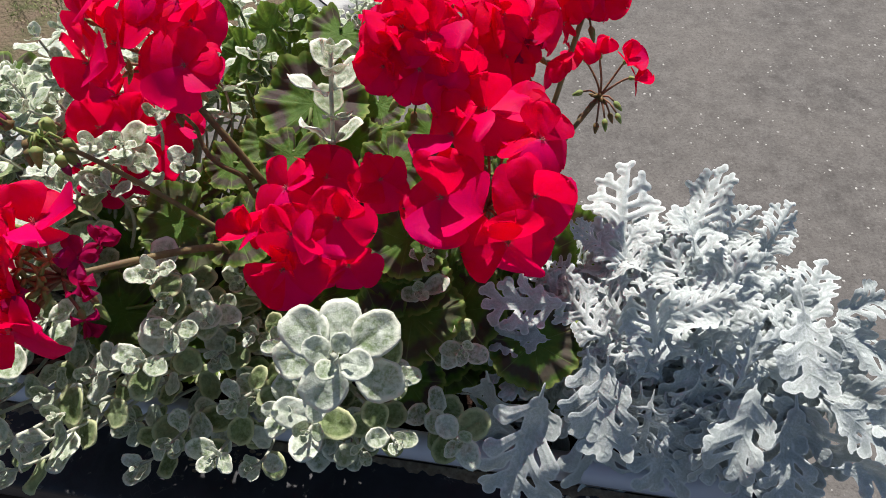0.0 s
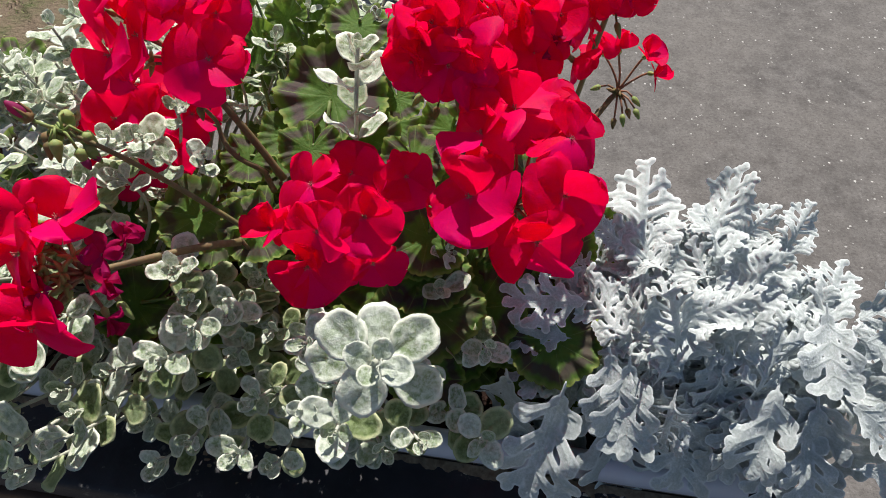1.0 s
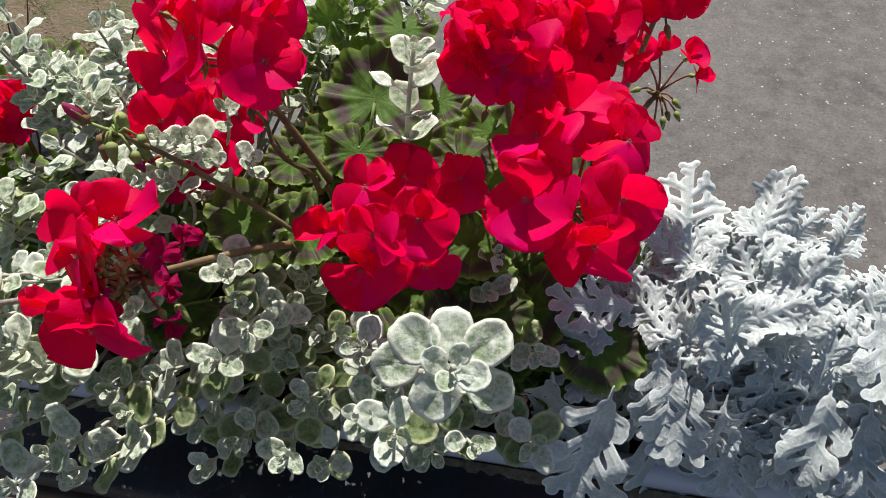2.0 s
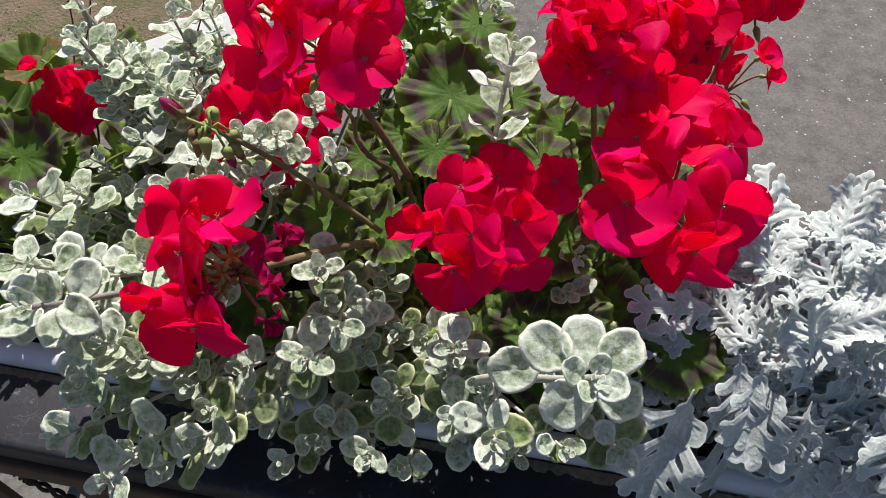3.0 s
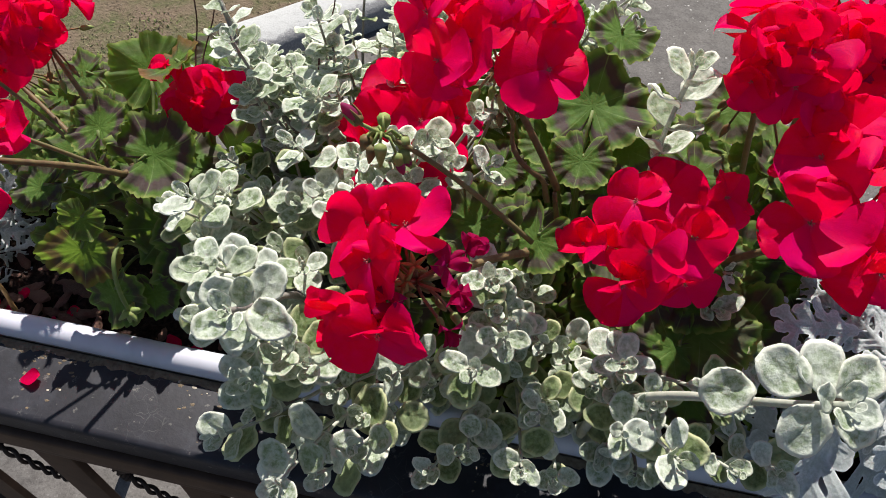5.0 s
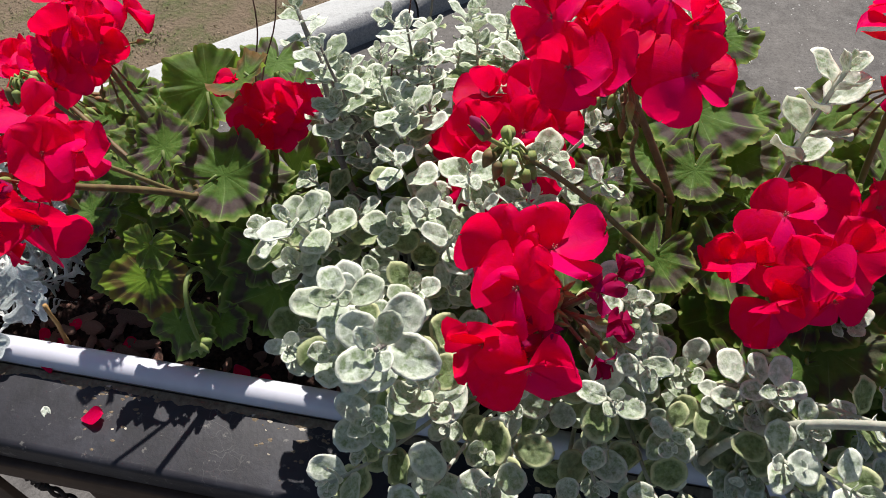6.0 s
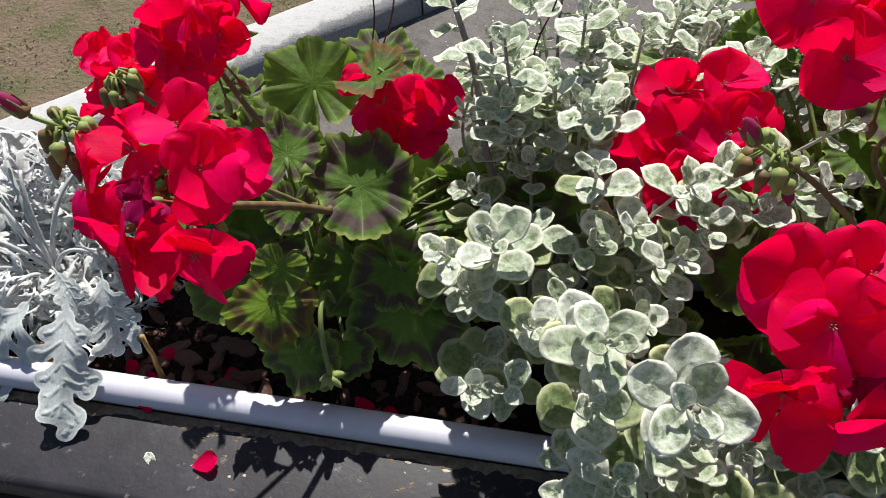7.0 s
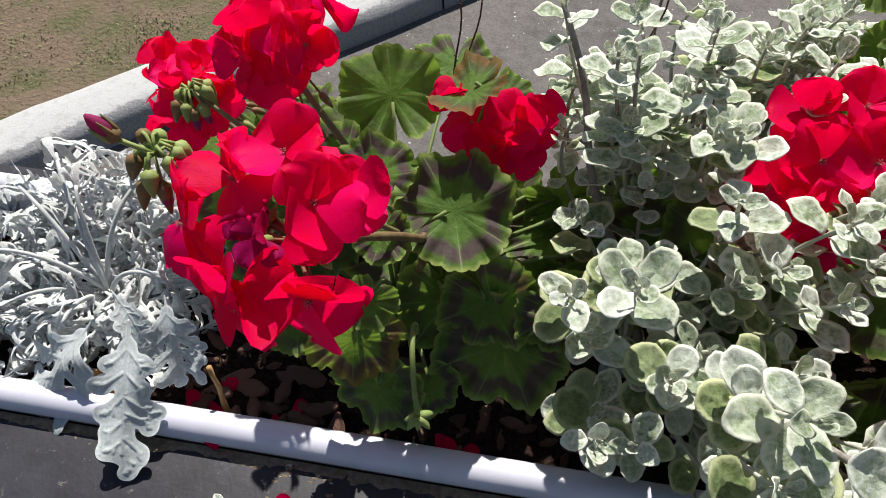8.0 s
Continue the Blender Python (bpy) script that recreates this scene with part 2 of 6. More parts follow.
def kerb_material():
    m, nt, b = material("white_painted_concrete", 0.8, 0.3)
    where = coords(nt)
    g, g2 = grain(nt, 28.0, 6, where, 0.7), grain(nt, 140.0, 4, where)
    across = nt.nodes.new("ShaderNodeVectorMath")
    across.operation = "DOT_PRODUCT"
    nt.links.new(where, across.inputs[0])
    across.inputs[1].default_value = (-0.719, 0.695, 0.0)
    c = mix(nt, ramp(nt, g, [(0.50, 0.0), (0.68, 0.6)]), (0.45, 0.45, 0.445), (0.32, 0.315, 0.31))
    edge = maths(nt, "ADD", maths(nt, "SUBTRACT", across.outputs["Value"], 2.2315), maths(nt, "MULTIPLY", maths(nt, "SUBTRACT", grain(nt, 22.0, 5, where, 0.7), 0.5), 0.10))
    bare = mix(nt, ramp(nt, g2, [(0.35, 0.0), (0.7, 1.0)]), (0.20, 0.20, 0.21), (0.31, 0.305, 0.30))
    c = mix(nt, ramp(nt, maths(nt, "MULTIPLY", edge, 10.0), [(0.08, 0.0), (0.20, 1.0)]), bare, c)
    nt.links.new(c, b.inputs["Base Color"])
    bump(nt, b, maths(nt, "ADD", g, g2), 0.5, 0.006)
    return m


def lawn_material():
    m, nt, b = material("dry_lawn", 0.95, 0.15)
    where = coords(nt)
    g, g2 = grain(nt, 6.0, 6, where, 0.62), grain(nt, 60.0, 5, where)
    c = mix(nt, ramp(nt, g, [(0.44, 0.0), (0.60, 1.0)]), (0.180, 0.132, 0.093), (0.085, 0.102, 0.038))
    c = mix(nt, ramp(nt, g2, [(0.4, 0.0), (0.7, 0.45)]), c, (0.235, 0.178, 0.127))
    c = mix(nt, ramp(nt, grain(nt, 14.0, 4, where), [(0.45, 0.5), (0.62, 0.0)]), c, (0.16, 0.122, 0.084))
    nt.links.new(c, b.inputs["Base Color"])
    bump(nt, b, g2, 0.9, 0.02)
    return m


SOIL, RIM, BOARD = soil_material(), rim_material(), board_material()
ASPHALT, KERB, LAWN = asphalt_material(), kerb_material(), lawn_material()
GRASS_DRY = plain("grass_dry", (0.29, 0.22, 0.15), (0.39, 0.30, 0.21), 30.0, 0.9)
GRASS_GREEN = plain("grass_green", (0.27, 0.32, 0.11), (0.38, 0.40, 0.18), 30.0, 0.9)


# ---- building helpers ----
def mesh_of(bm, name, mats, smooth=True):
    me = bpy.data.meshes.new(name)
    bm.to_mesh(me)
    bm.free()
    for m in mats if isinstance(mats, (list, tuple)) else [mats]:
        me.materials.append(m)
    if smooth:
        me.polygons.foreach_set("use_smooth", [True] * len(me.polygons))
    return me


def part(name, bm, mats, parent=None, label="", smooth=True):
    ob = new(name, mesh_of(bm, name, mats, smooth))
    if parent is not None:
        ob.parent = parent
    if label:
        ob["label"] = label
    return ob


def piece(name, me, m, parent, base):
    """One leaf or petal group on shared mesh data, at the world pose m, under a part that sits at base."""
    ob = new(name, me)
    ob.parent = parent
    ob.matrix_basis = Matrix.Translation(-base) @ m
    return ob


def thing(name, base, label, category, group="", kind=""):
    ob = new(name)
    ob.empty_display_size = 0.05
    ob.location = base
    return tagged(ob, label, category, group, kind)


def bezier(a, b, c, d, n):
    out = []
    for i in range(n + 1):
        t = i / n
        s = 1 - t
        out.append(a * s ** 3 + b * (3 * s * s * t) + c * (3 * s * t * t) + d * t ** 3)
    return out


def tube(bm, pts, r0, r1=None, sides=6, mat=0, lump=0.0):
    r1 = r0 if r1 is None else r1
    rings = []
    side = None
    for i, p in enumerate(pts):
        d = (pts[min(i + 1, len(pts) - 1)] - pts[max(i - 1, 0)])
        d = d.normalized() if d.length > 1e-9 else Vector((0, 0, 1))
        if side is None:
            side = d.orthogonal().normalized()
        side = (side - d * side.dot(d)).normalized()
        up = d.cross(side)
        r = r0 + (r1 - r0) * i / max(1, len(pts) - 1)
        r *= 1 + lump * random.uniform(-1, 1)
        rings.append([bm.verts.new(p + (side * math.cos(k * math.tau / sides) + up * math.sin(k * math.tau / sides)) * r) for k in range(sides)])
    for a, b in zip(rings, rings[1:]):
        for k in range(sides):
            f = bm.faces.new((a[k], a[(k + 1) % sides], b[(k + 1) % sides], b[k]))
            f.material_index = mat
    for ring, flip in ((rings[0], True), (rings[-1], False)):
        f = bm.faces.new(ring[::-1] if flip else ring)
        f.material_index = mat
    return rings


def frame_of(pos, normal, along, size):
    """A pose whose z is the normal and whose x runs along, scaled."""
    z = normal.normalized()
    x = along - z * along.dot(z)
    x = x.normalized() if x.length > 1e-6 else z.orthogonal().normalized()
    y = z.cross(x)
    return Matrix(((x.x * size, y.x * size, z.x * size, pos.x), (x.y * size, y.y * size, z.y * size, pos.y), (x.z * size, y.z * size, z.z * size, pos.z), (0, 0, 0, 1)))


def box(bm, x0, x1, y0, y1, z0, z1, bevel=0.0, mat=0, cuts=0):
    made = bmesh.ops.create_cube(bm, size=1.0)["verts"]
    bmesh.ops.transform(bm, matrix=Matrix.Translation(((x0 + x1) / 2, (y0 + y1) / 2, (z0 + z1) / 2)) @ Matrix.Diagonal((x1 - x0, y1 - y0, z1 - z0, 1)), verts=made)
    edges = list({e for v in made for e in v.link_edges})
    for f in {f for v in made for f in v.link_faces}:
        f.material_index = mat
    if bevel:
        bmesh.ops.bevel(bm, geom=edges, offset=bevel, segments=3, profile=0.6, affect="EDGES")


def blob(bm, centre, axis, length, width, mat=0, sides=7, rings=5, tip=0.6):
    """A bud or berry: a rounded spindle."""
    axis = axis.normalized()
    pts, rad = [], []
    side = axis.orthogonal().normalized()
    up = axis.cross(side)
    prev = None
    for i in range(rings + 1):
        t = i / rings
        r = width * (math.sin(math.pi * (0.04 + 0.92 * t ** tip)) ** 0.8)
        ring = [bm.verts.new(centre + axis * (t * length) + (side * math.cos(k * math.tau / sides) + up * math.sin(k * math.tau / sides)) * r) for k in range(sides)]
        if prev:
            for k in range(sides):
                bm.faces.new((prev[k], prev[(k + 1) % sides], ring[(k + 1) % sides], ring[k])).material_index = mat
        else:
            bm.faces.new(ring[::-1]).material_index = mat
        prev = ring
    bm.faces.new(prev).material_index = mat


# ---- leaf and petal shapes ----
def disc_leaf(outline, height, angles, rings, name, mat, roll_edge=0.0):
    """A leaf spread in the xy plane as rings round the middle of its blade; uv: how far out, and the angle."""
    bm = bmesh.new()
    lay = bm.loops.layers.uv.new("UVMap")
    keep = {}
    centre = bm.verts.new((0, 0, 0))
    keep[centre] = (0.0, 0.0)
    grid = []
    for i in range(1, rings + 1):
        t = (i / rings) ** 0.85
        ring = []
        for k in range(angles):
            a = math.tau * k / angles
            x, y = outline(a, t)
            v = bm.verts.new((x, y, height(x, y, t, a)))
            keep[v] = (t, k / angles)
            ring.append(v)
        grid.append(ring)
    if roll_edge:
        ring = []
        for k in range(angles):
            a = math.tau * k / angles
            x, y = outline(a, 0.975)
            v = bm.verts.new((x, y, height(x, y, 1.0, a) - roll_edge))
            keep[v] = (1.0, k / angles)
            ring.append(v)
        grid.append(ring)
    for k in range(angles):
        bm.faces.new((centre, grid[0][k], grid[0][(k + 1) % angles]))
        for a, b in zip(grid, grid[1:]):
            bm.faces.new((a[k], b[k], b[(k + 1) % angles], a[(k + 1) % angles]))
    lo = min(v.co.x for v in bm.verts)
    z0 = min(bm.verts, key=lambda v: v.co.x).co.z
    for v in bm.verts:
        v.co.x -= lo
        v.co.z -= z0
    for f in bm.faces:
        seam = any(keep[l.vert][1] > 0.8 for l in f.loops)
        for l in f.loops:
            r, a = keep[l.vert]
            if seam and a < 0.2 and l.vert is not centre:
                a += 1.0
            if l.vert is centre:
                a = sum(keep[q.vert][1] + (1.0 if seam and keep[q.vert][1] < 0.2 else 0.0) for q in f.loops if q.vert is not centre) / 2
            l[lay].uv = (r, a)
    return mesh_of(bm, name, mat)


def woolly_leaf_mesh(seed, rounder=0.0, mat=None):
    rnd = random.Random(seed)
    wide, cup, droop, ph = rnd.uniform(0.33, 0.42), rnd.uniform(0.2, 0.9), rnd.uniform(-0.55, 0.1), rnd.uniform(0, 6)
    wav = rnd.uniform(0.03, 0.07)
    wide += rounder
    cup *= 1 - 4 * rounder

    def outline(a, t):
        c = math.cos(a)
        x, y = 0.5 * c, wide * math.sin(a)
        y *= 1 + 0.12 * c
        y *= 1 - 1.3 * max(0.0, -c - 0.6)
        x += 0.03 * max(0.0, c) ** 8
        k = 1 + 0.026 * math.sin(5 * a + ph) + 0.016 * math.sin(9 * a + 2 * ph) + 0.012 * math.sin(13 * a + ph)
        return x * t * k, y * t * k

    def height(x, y, t, a):
        vein = -0.045 * math.exp(-(y / 0.05) ** 2) * (1 - t * t)
        pucker = 0.014 * math.sin(17 * x + 9 * abs(y) + ph) * (1 - t ** 3)
        return cup * y * y + 0.2 * cup * x * x + droop * (x + 0.5) ** 2 * 0.5 + wav * t ** 3 * math.sin(4 * a + ph) + vein + pucker

    return disc_leaf(outline, height, 24, 5, "leaf", mat or FELT, 0.022)


def zoned_leaf_mesh(seed, mat=None):
    rnd = random.Random(seed)
    ph, cup, fold = rnd.uniform(0, 6), rnd.uniform(-0.05, 0.32), rnd.uniform(0.035, 0.065)
    gap = rnd.uniform(0.13, 0.26)

    def outline(a, t):
        d = abs(((a - math.pi + math.pi) % math.tau) - math.pi)
        lobes = 1 + 0.032 * math.cos(7 * a) + 0.045 * abs(math.cos(14 * a)) + 0.025 * math.sin(3 * a + ph)
        cleft = 1 - 0.78 * math.exp(-((d / gap) ** 2))
        r = 0.5 * lobes * cleft
        return r * t * math.cos(a), 1.06 * r * t * math.sin(a)

    def height(x, y, t, a):
        return (fold * math.cos(7 * a) * t * t + cup * (x * x + y * y) + 0.03 * math.sin(2 * a + ph) * t
                + 0.030 * t ** 3 * math.sin(17 * a + ph) + 0.05 * t * t * math.sin(3 * a + 2 * ph))

    return disc_leaf(outline, height, 112, 7, "leaf_blade", mat or ZONED)


def petal_into(bm, lay, m, length, width, cup, curl, ruffle, rnd, mat=0, nu=7, nv=8):
    ph = rnd.uniform(0, 6.28)
    lop = rnd.uniform(-0.12, 0.12)
    rows = []
    for i in range(nu + 1):
        u = math.sin(i / nu * math.pi / 2) ** 1.05
        row = []
        for j in range(nv + 1):
            v = -1 + 2 * j / nv
            full = 0.14 + 0.86 * min(1.0, u / 0.55) ** 0.9
            end = math.sqrt(max(0.0, 1 - max(0.0, (u - 0.58) / 0.42) ** 2.3))
            w = width * full * max(end, 0.02)
            x = length * (u - 0.06 * u ** 6 * math.exp(-(v / 0.3) ** 2))
            y = 0.5 * w * v + lop * length * u * u
            z = cup * 1.1 * v * v * w * u + curl * u * u * length + ruffle * length * u * u * math.sin(2.6 * v + ph) + 0.45 * ruffle * length * u ** 3 * math.sin(6 * v + 2 * ph)
            vert = bm.verts.new(m @ Vector((x, y, z)))
            row.append((vert, (u, 0.5 + 0.5 * v)))
        rows.append(row)
    for a, b in zip(rows, rows[1:]):
        for j in range(nv):
            f = bm.faces.new((a[j][0], b[j][0], b[j + 1][0], a[j + 1][0]))
            f.material_index = mat
            for l, q in zip(f.loops, (a[j], b[j], b[j + 1], a[j + 1])):
                l[lay].uv = q[1]


def floret_mesh(seed, openness=1.0, old=False, count=5):
    """A five-petalled flower, 1 across, that faces +z; its stamens stand in the middle."""
    rnd = random.Random(seed)
    bm = bmesh.new()
    lay = bm.loops.layers.uv.new("UVMap")
    for k in range(count):
        upper = k in (0, 1)
        a = (0.50, -0.50, 1.85, -1.85, 3.14)[k] + rnd.uniform(-0.22, 0.22)
        lift = radians(rnd.uniform(5, 52) if upper else rnd.uniform(-22, 30)) + radians((1 - openness) * 48)
        m = Matrix.Rotation(a, 4, "Z") @ Matrix.Rotation(-lift, 4, "Y") @ Matrix.Rotation(rnd.uniform(-0.55, 0.55), 4, "X") @ Matrix.Translation((0.02, 0, 0.006 * k))
        petal_into(bm, lay, m, rnd.uniform(0.40, 0.48) if upper else rnd.uniform(0.43, 0.54), (rnd.uniform(0.50, 0.62) if upper else rnd.uniform(0.60, 0.76)) * (0.6 if old else 1.0), rnd.uniform(-0.35, 0.40), rnd.uniform(-0.50, 0.25), rnd.uniform(0.05, 0.13) * (2.2 if old else 1), rnd)
    for k in range(5):
        a = math.tau * k / 5 + rnd.uniform(-0.3, 0.3)
        tip = Vector((0.018 * math.cos(a), 0.018 * math.sin(a), rnd.uniform(0.05, 0.09)))
        tube(bm, [Vector((0, 0, 0)), tip * 0.6, tip], 0.006, 0.005, 4, 1)
        blob(bm, tip, Vector((math.cos(a), math.sin(a), 0.9)), 0.018, 0.008, 1, 5, 3)
    return mesh_of(bm, "floret", [PETAL_OLD if old else PETAL, ANTHER])


def lobed_leaf_mesh(seed, broad, mat, curl=0.0, wave=0.05, pairs=4, name="leaf", cell=0.0155, puff=0.020, reach=1.0, web=0.008, vein=0.0, notch=(2, 3), tooth=(0.22, 0.32)):
    """A deeply cut silver leaf, 1 long, its stalk along x from the origin: rounded lobes that run together along the midrib."""
    rnd = random.Random(seed)
    bones = [(0.0, 0.0, 0.20, 0.0, 0.008, 0.022), (0.18, 0.0, 0.86, rnd.uniform(-0.03, 0.03), 0.060 * broad, 0.060 * broad)]

    def lobe(x, y, ang, length, w, teeth):
        ex, ey = x + math.cos(ang) * length, y + math.sin(ang) * length
        bones.append((x, y, ex, ey, 0.62 * w, 1.2 * w))
        for k in range(teeth):
            u = (0.92, 0.84, 0.58, 0.50)[k]
            side = (1, -1, 1, -1)[k] if k else rnd.choice((1, -1))
            a = ang + side * rnd.uniform(0.55, 0.85)
            l2 = length * rnd.uniform(*tooth)
            px, py = x + math.cos(ang) * length * u, y + math.sin(ang) * length * u
            bones.append((px, py, px + math.cos(a) * l2, py + math.sin(a) * l2, 0.8 * w, 1.0 * w))

    for i in range(pairs):
        u = 0.20 + 0.56 * i / (pairs - 1)
        size = reach * (0.15 + 0.15 * math.sin(math.pi * (0.2 + 0.6 * i / (pairs - 1))))
        for side in (1, -1):
            lobe(u + rnd.uniform(-0.025, 0.025), 0.0, side * rnd.uniform(0.70, 1.05), size * rnd.uniform(0.85, 1.15), 0.043 * broad, rnd.choice(notch))
    lobe(0.82, 0.0, rnd.uniform(-0.15, 0.15), 0.15, 0.040 * broad, 3)
    x0, y0 = -0.05, -0.42
    nx, ny = int(1.12 / cell), int(0.84 / cell)
    gx, gy = np.meshgrid(x0 + cell * np.arange(nx + 1), y0 + cell * np.arange(ny + 1), indexing="ij")
    total = np.zeros_like(gx)
    rib = np.full_like(gx, 9.0)
    for ax, ay, bx, by, ra, rb in bones:
        dx, dy = bx - ax, by - ay
        t = np.clip(((gx - ax) * dx + (gy - ay) * dy) / (dx * dx + dy * dy), 0, 1)
        d = np.hypot(gx - ax - t * dx, gy - ay - t * dy) - (ra + (rb - ra) * t)
        rib = np.minimum(rib, d + (ra + (rb - ra) * t))
        total += np.exp(-np.clip(d, -1, 1) / web)
    field = web * np.log(total + 1e-30)
    ph, side_curl = rnd.uniform(0, 6), rnd.uniform(-0.3, 0.8)
    bm = bmesh.new()
    lay = bm.loops.layers.uv.new("UVMap")
    made = {}

    def vert(key, x, y, f, nerve=9.0):
        if key not in made:
            inside = min(1.0, max(0.0, f) / 0.030)
            z = puff * (1 - (1 - inside) ** 2) - 0.35 * puff * math.exp(-(y / 0.012) ** 2) * inside
            z += vein * math.exp(-(nerve / 0.010) ** 2)
            z += side_curl * y * y * 1.4 + wave * math.sin(10 * x + ph) * (0.25 + 2 * abs(y)) + 0.7 * wave * math.sin(15 * y + 6 * x + ph)
            if abs(curl) > 1e-3:
                a = curl * x
                q = Vector((math.sin(a) / curl + math.sin(a) * z, y, (math.cos(a) - 1) / curl + math.cos(a) * z))
            else:
                q = Vector((x, y, z))
            made[key] = (bm.verts.new(q), inside)
        return made[key]

    for i in range(nx):
        for j in range(ny):
            c = ((i, j), (i + 1, j), (i + 1, j + 1), (i, j + 1))
            f = [field[q] for q in c]
            if max(f) <= 0:
                continue
            ring = []
            for k in range(4):
                a, b = c[k], c[(k + 1) % 4]
                fa, fb = f[k], f[(k + 1) % 4]
                if fa > 0:
                    ring.append(vert(a, gx[a], gy[a], fa, rib[a]))
                if (fa > 0) != (fb > 0):
                    t = min(0.98, max(0.02, fa / (fa - fb)))
                    ring.append(vert((min(a, b), max(a, b)), gx[a] + (gx[b] - gx[a]) * t, gy[a] + (gy[b] - gy[a]) * t, 0.0))
            if len(ring) >= 3:
                face = bm.faces.new([q[0] for q in ring])
                for l, q in zip(face.loops, ring):
                    l[lay].uv = (1 - q[1], 0.0)
    return mesh_of(bm, name, mat)


WOOLLY = [woolly_leaf_mesh(100 + i) for i in range(9)]
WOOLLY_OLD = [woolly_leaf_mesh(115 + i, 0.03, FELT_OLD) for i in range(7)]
WOOLLY_ROUND = [woolly_leaf_mesh(130 + i, 0.05) for i in range(6)]
ZONED_LEAVES = [zoned_leaf_mesh(200 + i) for i in range(7)]
WORN_LEAF = zoned_leaf_mesh(215, ZONED_WORN)
FAINT_LEAF = zoned_leaf_mesh(216, ZONED_FAINT)
DEEP_LEAF = zoned_leaf_mesh(203, ZONED_DEEP)
FLORETS = [floret_mesh(300 + i, (1.0, 0.93, 0.80)[i % 3]) for i in range(16)]
FLORETS_OLD = [floret_mesh(340 + i, 0.25, True) for i in range(3)]
HALF_FLORETS = [floret_mesh(360 + i, 0.35, False, 3 + i % 2) for i in range(3)]
MILLER = [lobed_leaf_mesh(400 + i, 0.66, SILVER, (0.2, 0.6, 1.0, -0.4, 0.4)[i % 5], 0.06, (5, 6)[i % 2], cell=0.0100, reach=(0.98, 0.86)[i % 2], web=0.003, puff=0.009, vein=0.006, notch=(3, 4), tooth=(0.28, 0.42)) for i in range(10)]
MILLER_BROAD = [lobed_leaf_mesh(430 + i, 1.2, SILVER, (0.1, 0.3, -0.2, 0.2)[i % 4], 0.045, 4, cell=0.0100, reach=1.0, web=0.005, puff=0.006, vein=0.008, notch=(2, 3), tooth=(0.22, 0.32)) for i in range(6)]
MILLER_FEATHER = [lobed_leaf_mesh(490 + i, 0.62, SILVER, (0.2, 0.5, -0.3)[i % 3], 0.05, 7, cell=0.0100, reach=0.66, web=0.003, puff=0.009, vein=0.006, notch=(2, 3), tooth=(0.28, 0.40)) for i in range(4)]
MILLER_OAK = [lobed_leaf_mesh(470 + i, 1.05, SILVER, (-0.1, 0.3)[i % 2], 0.04, 5, cell=0.0085, reach=0.58, web=0.012, puff=0.002, vein=0.010, notch=(2, 3)) for i in range(2)]
MILLER_FINE = [lobed_leaf_mesh(450 + i, 0.58, SILVER_FINE, (1.4, 2.4, 3.2, 0.8)[i % 4], 0.15, 5, cell=0.0115, reach=0.80, web=0.003) for i in range(7)]


# ---- setting ----
def sheet(x0, x1, y0, y1, z, n, rough, name, mat, label, category):
    bm = bmesh.new()
    xs = [x0 + (x1 - x0) * (0.5 + 0.5 * math.copysign(abs(2 * i / n - 1) ** 3, 2 * i / n - 1)) for i in range(n + 1)]
    ys = [y0 + (y1 - y0) * (0.5 + 0.5 * math.copysign(abs(2 * i / n - 1) ** 3, 2 * i / n - 1)) for i in range(n + 1)]
    vs = [[bm.verts.new((x, y, z + rough * noise.noise((x * 1.3, y * 1.3, 0.0)))) for x in xs] for y in ys]
    for j in range(n):
        for i in range(n):
            bm.faces.new((vs[j][i], vs[j][i + 1], vs[j + 1][i + 1], vs[j + 1][i]))
    return tagged(part(name, bm, mat), label, category, kind="structure")


sheet(-400, 400, -400, 400, GROUND, 40, 0.0, "ground", ASPHALT, "old grey asphalt with pale stone chips", "ground")

# the kerb runs diagonally behind the planter, lawn beyond it
K0, KD = Vector((-1.47, 1.69)), Vector((0.695, 0.719))
KN = Vector((-KD.y, KD.x))


def kerb_pose(u, v, z):
    q = K0 + KD * u + KN * v
    return Vector((q.x, q.y, z))


def kerb_stone(u0, u1):
    bm = bmesh.new()
    prof = [(-0.026, GROUND - 0.05), (-0.024, -0.405), (-0.018, -0.385), (-0.004, -0.370), (0.016, -0.362), (0.04, -0.358), (0.145, -0.358), (0.164, -0.364), (0.172, -0.385), (0.172, GROUND - 0.05)]
    n = 28
    rows = []
    for i in range(n + 1):
        u = u0 + (u1 - u0) * i / n
        rows.append([bm.verts.new(kerb_pose(u, v + 0.006 * noise.noise((u * 5, v * 40, z * 30)), z + 0.006 * noise.noise((u * 6 + 9, v * 30, 1.0)))) for v, z in prof])
    for a, b in zip(rows, rows[1:]):
        for k in range(len(prof) - 1):
            bm.faces.new((a[k], a[k + 1], b[k + 1], b[k]))
    bm.faces.new(rows[0])
    bm.faces.new(rows[-1][::-1])
    return bm


kerb = tagged(new("kerb"), "white-painted concrete kerb, chipped and grey at the side", "kerb", kind="structure")
for i in range(-4, 5):
    part("kerb_stone", kerb_stone(i * 1.9 - 0.946, i * 1.9 + 0.946), KERB, kerb)


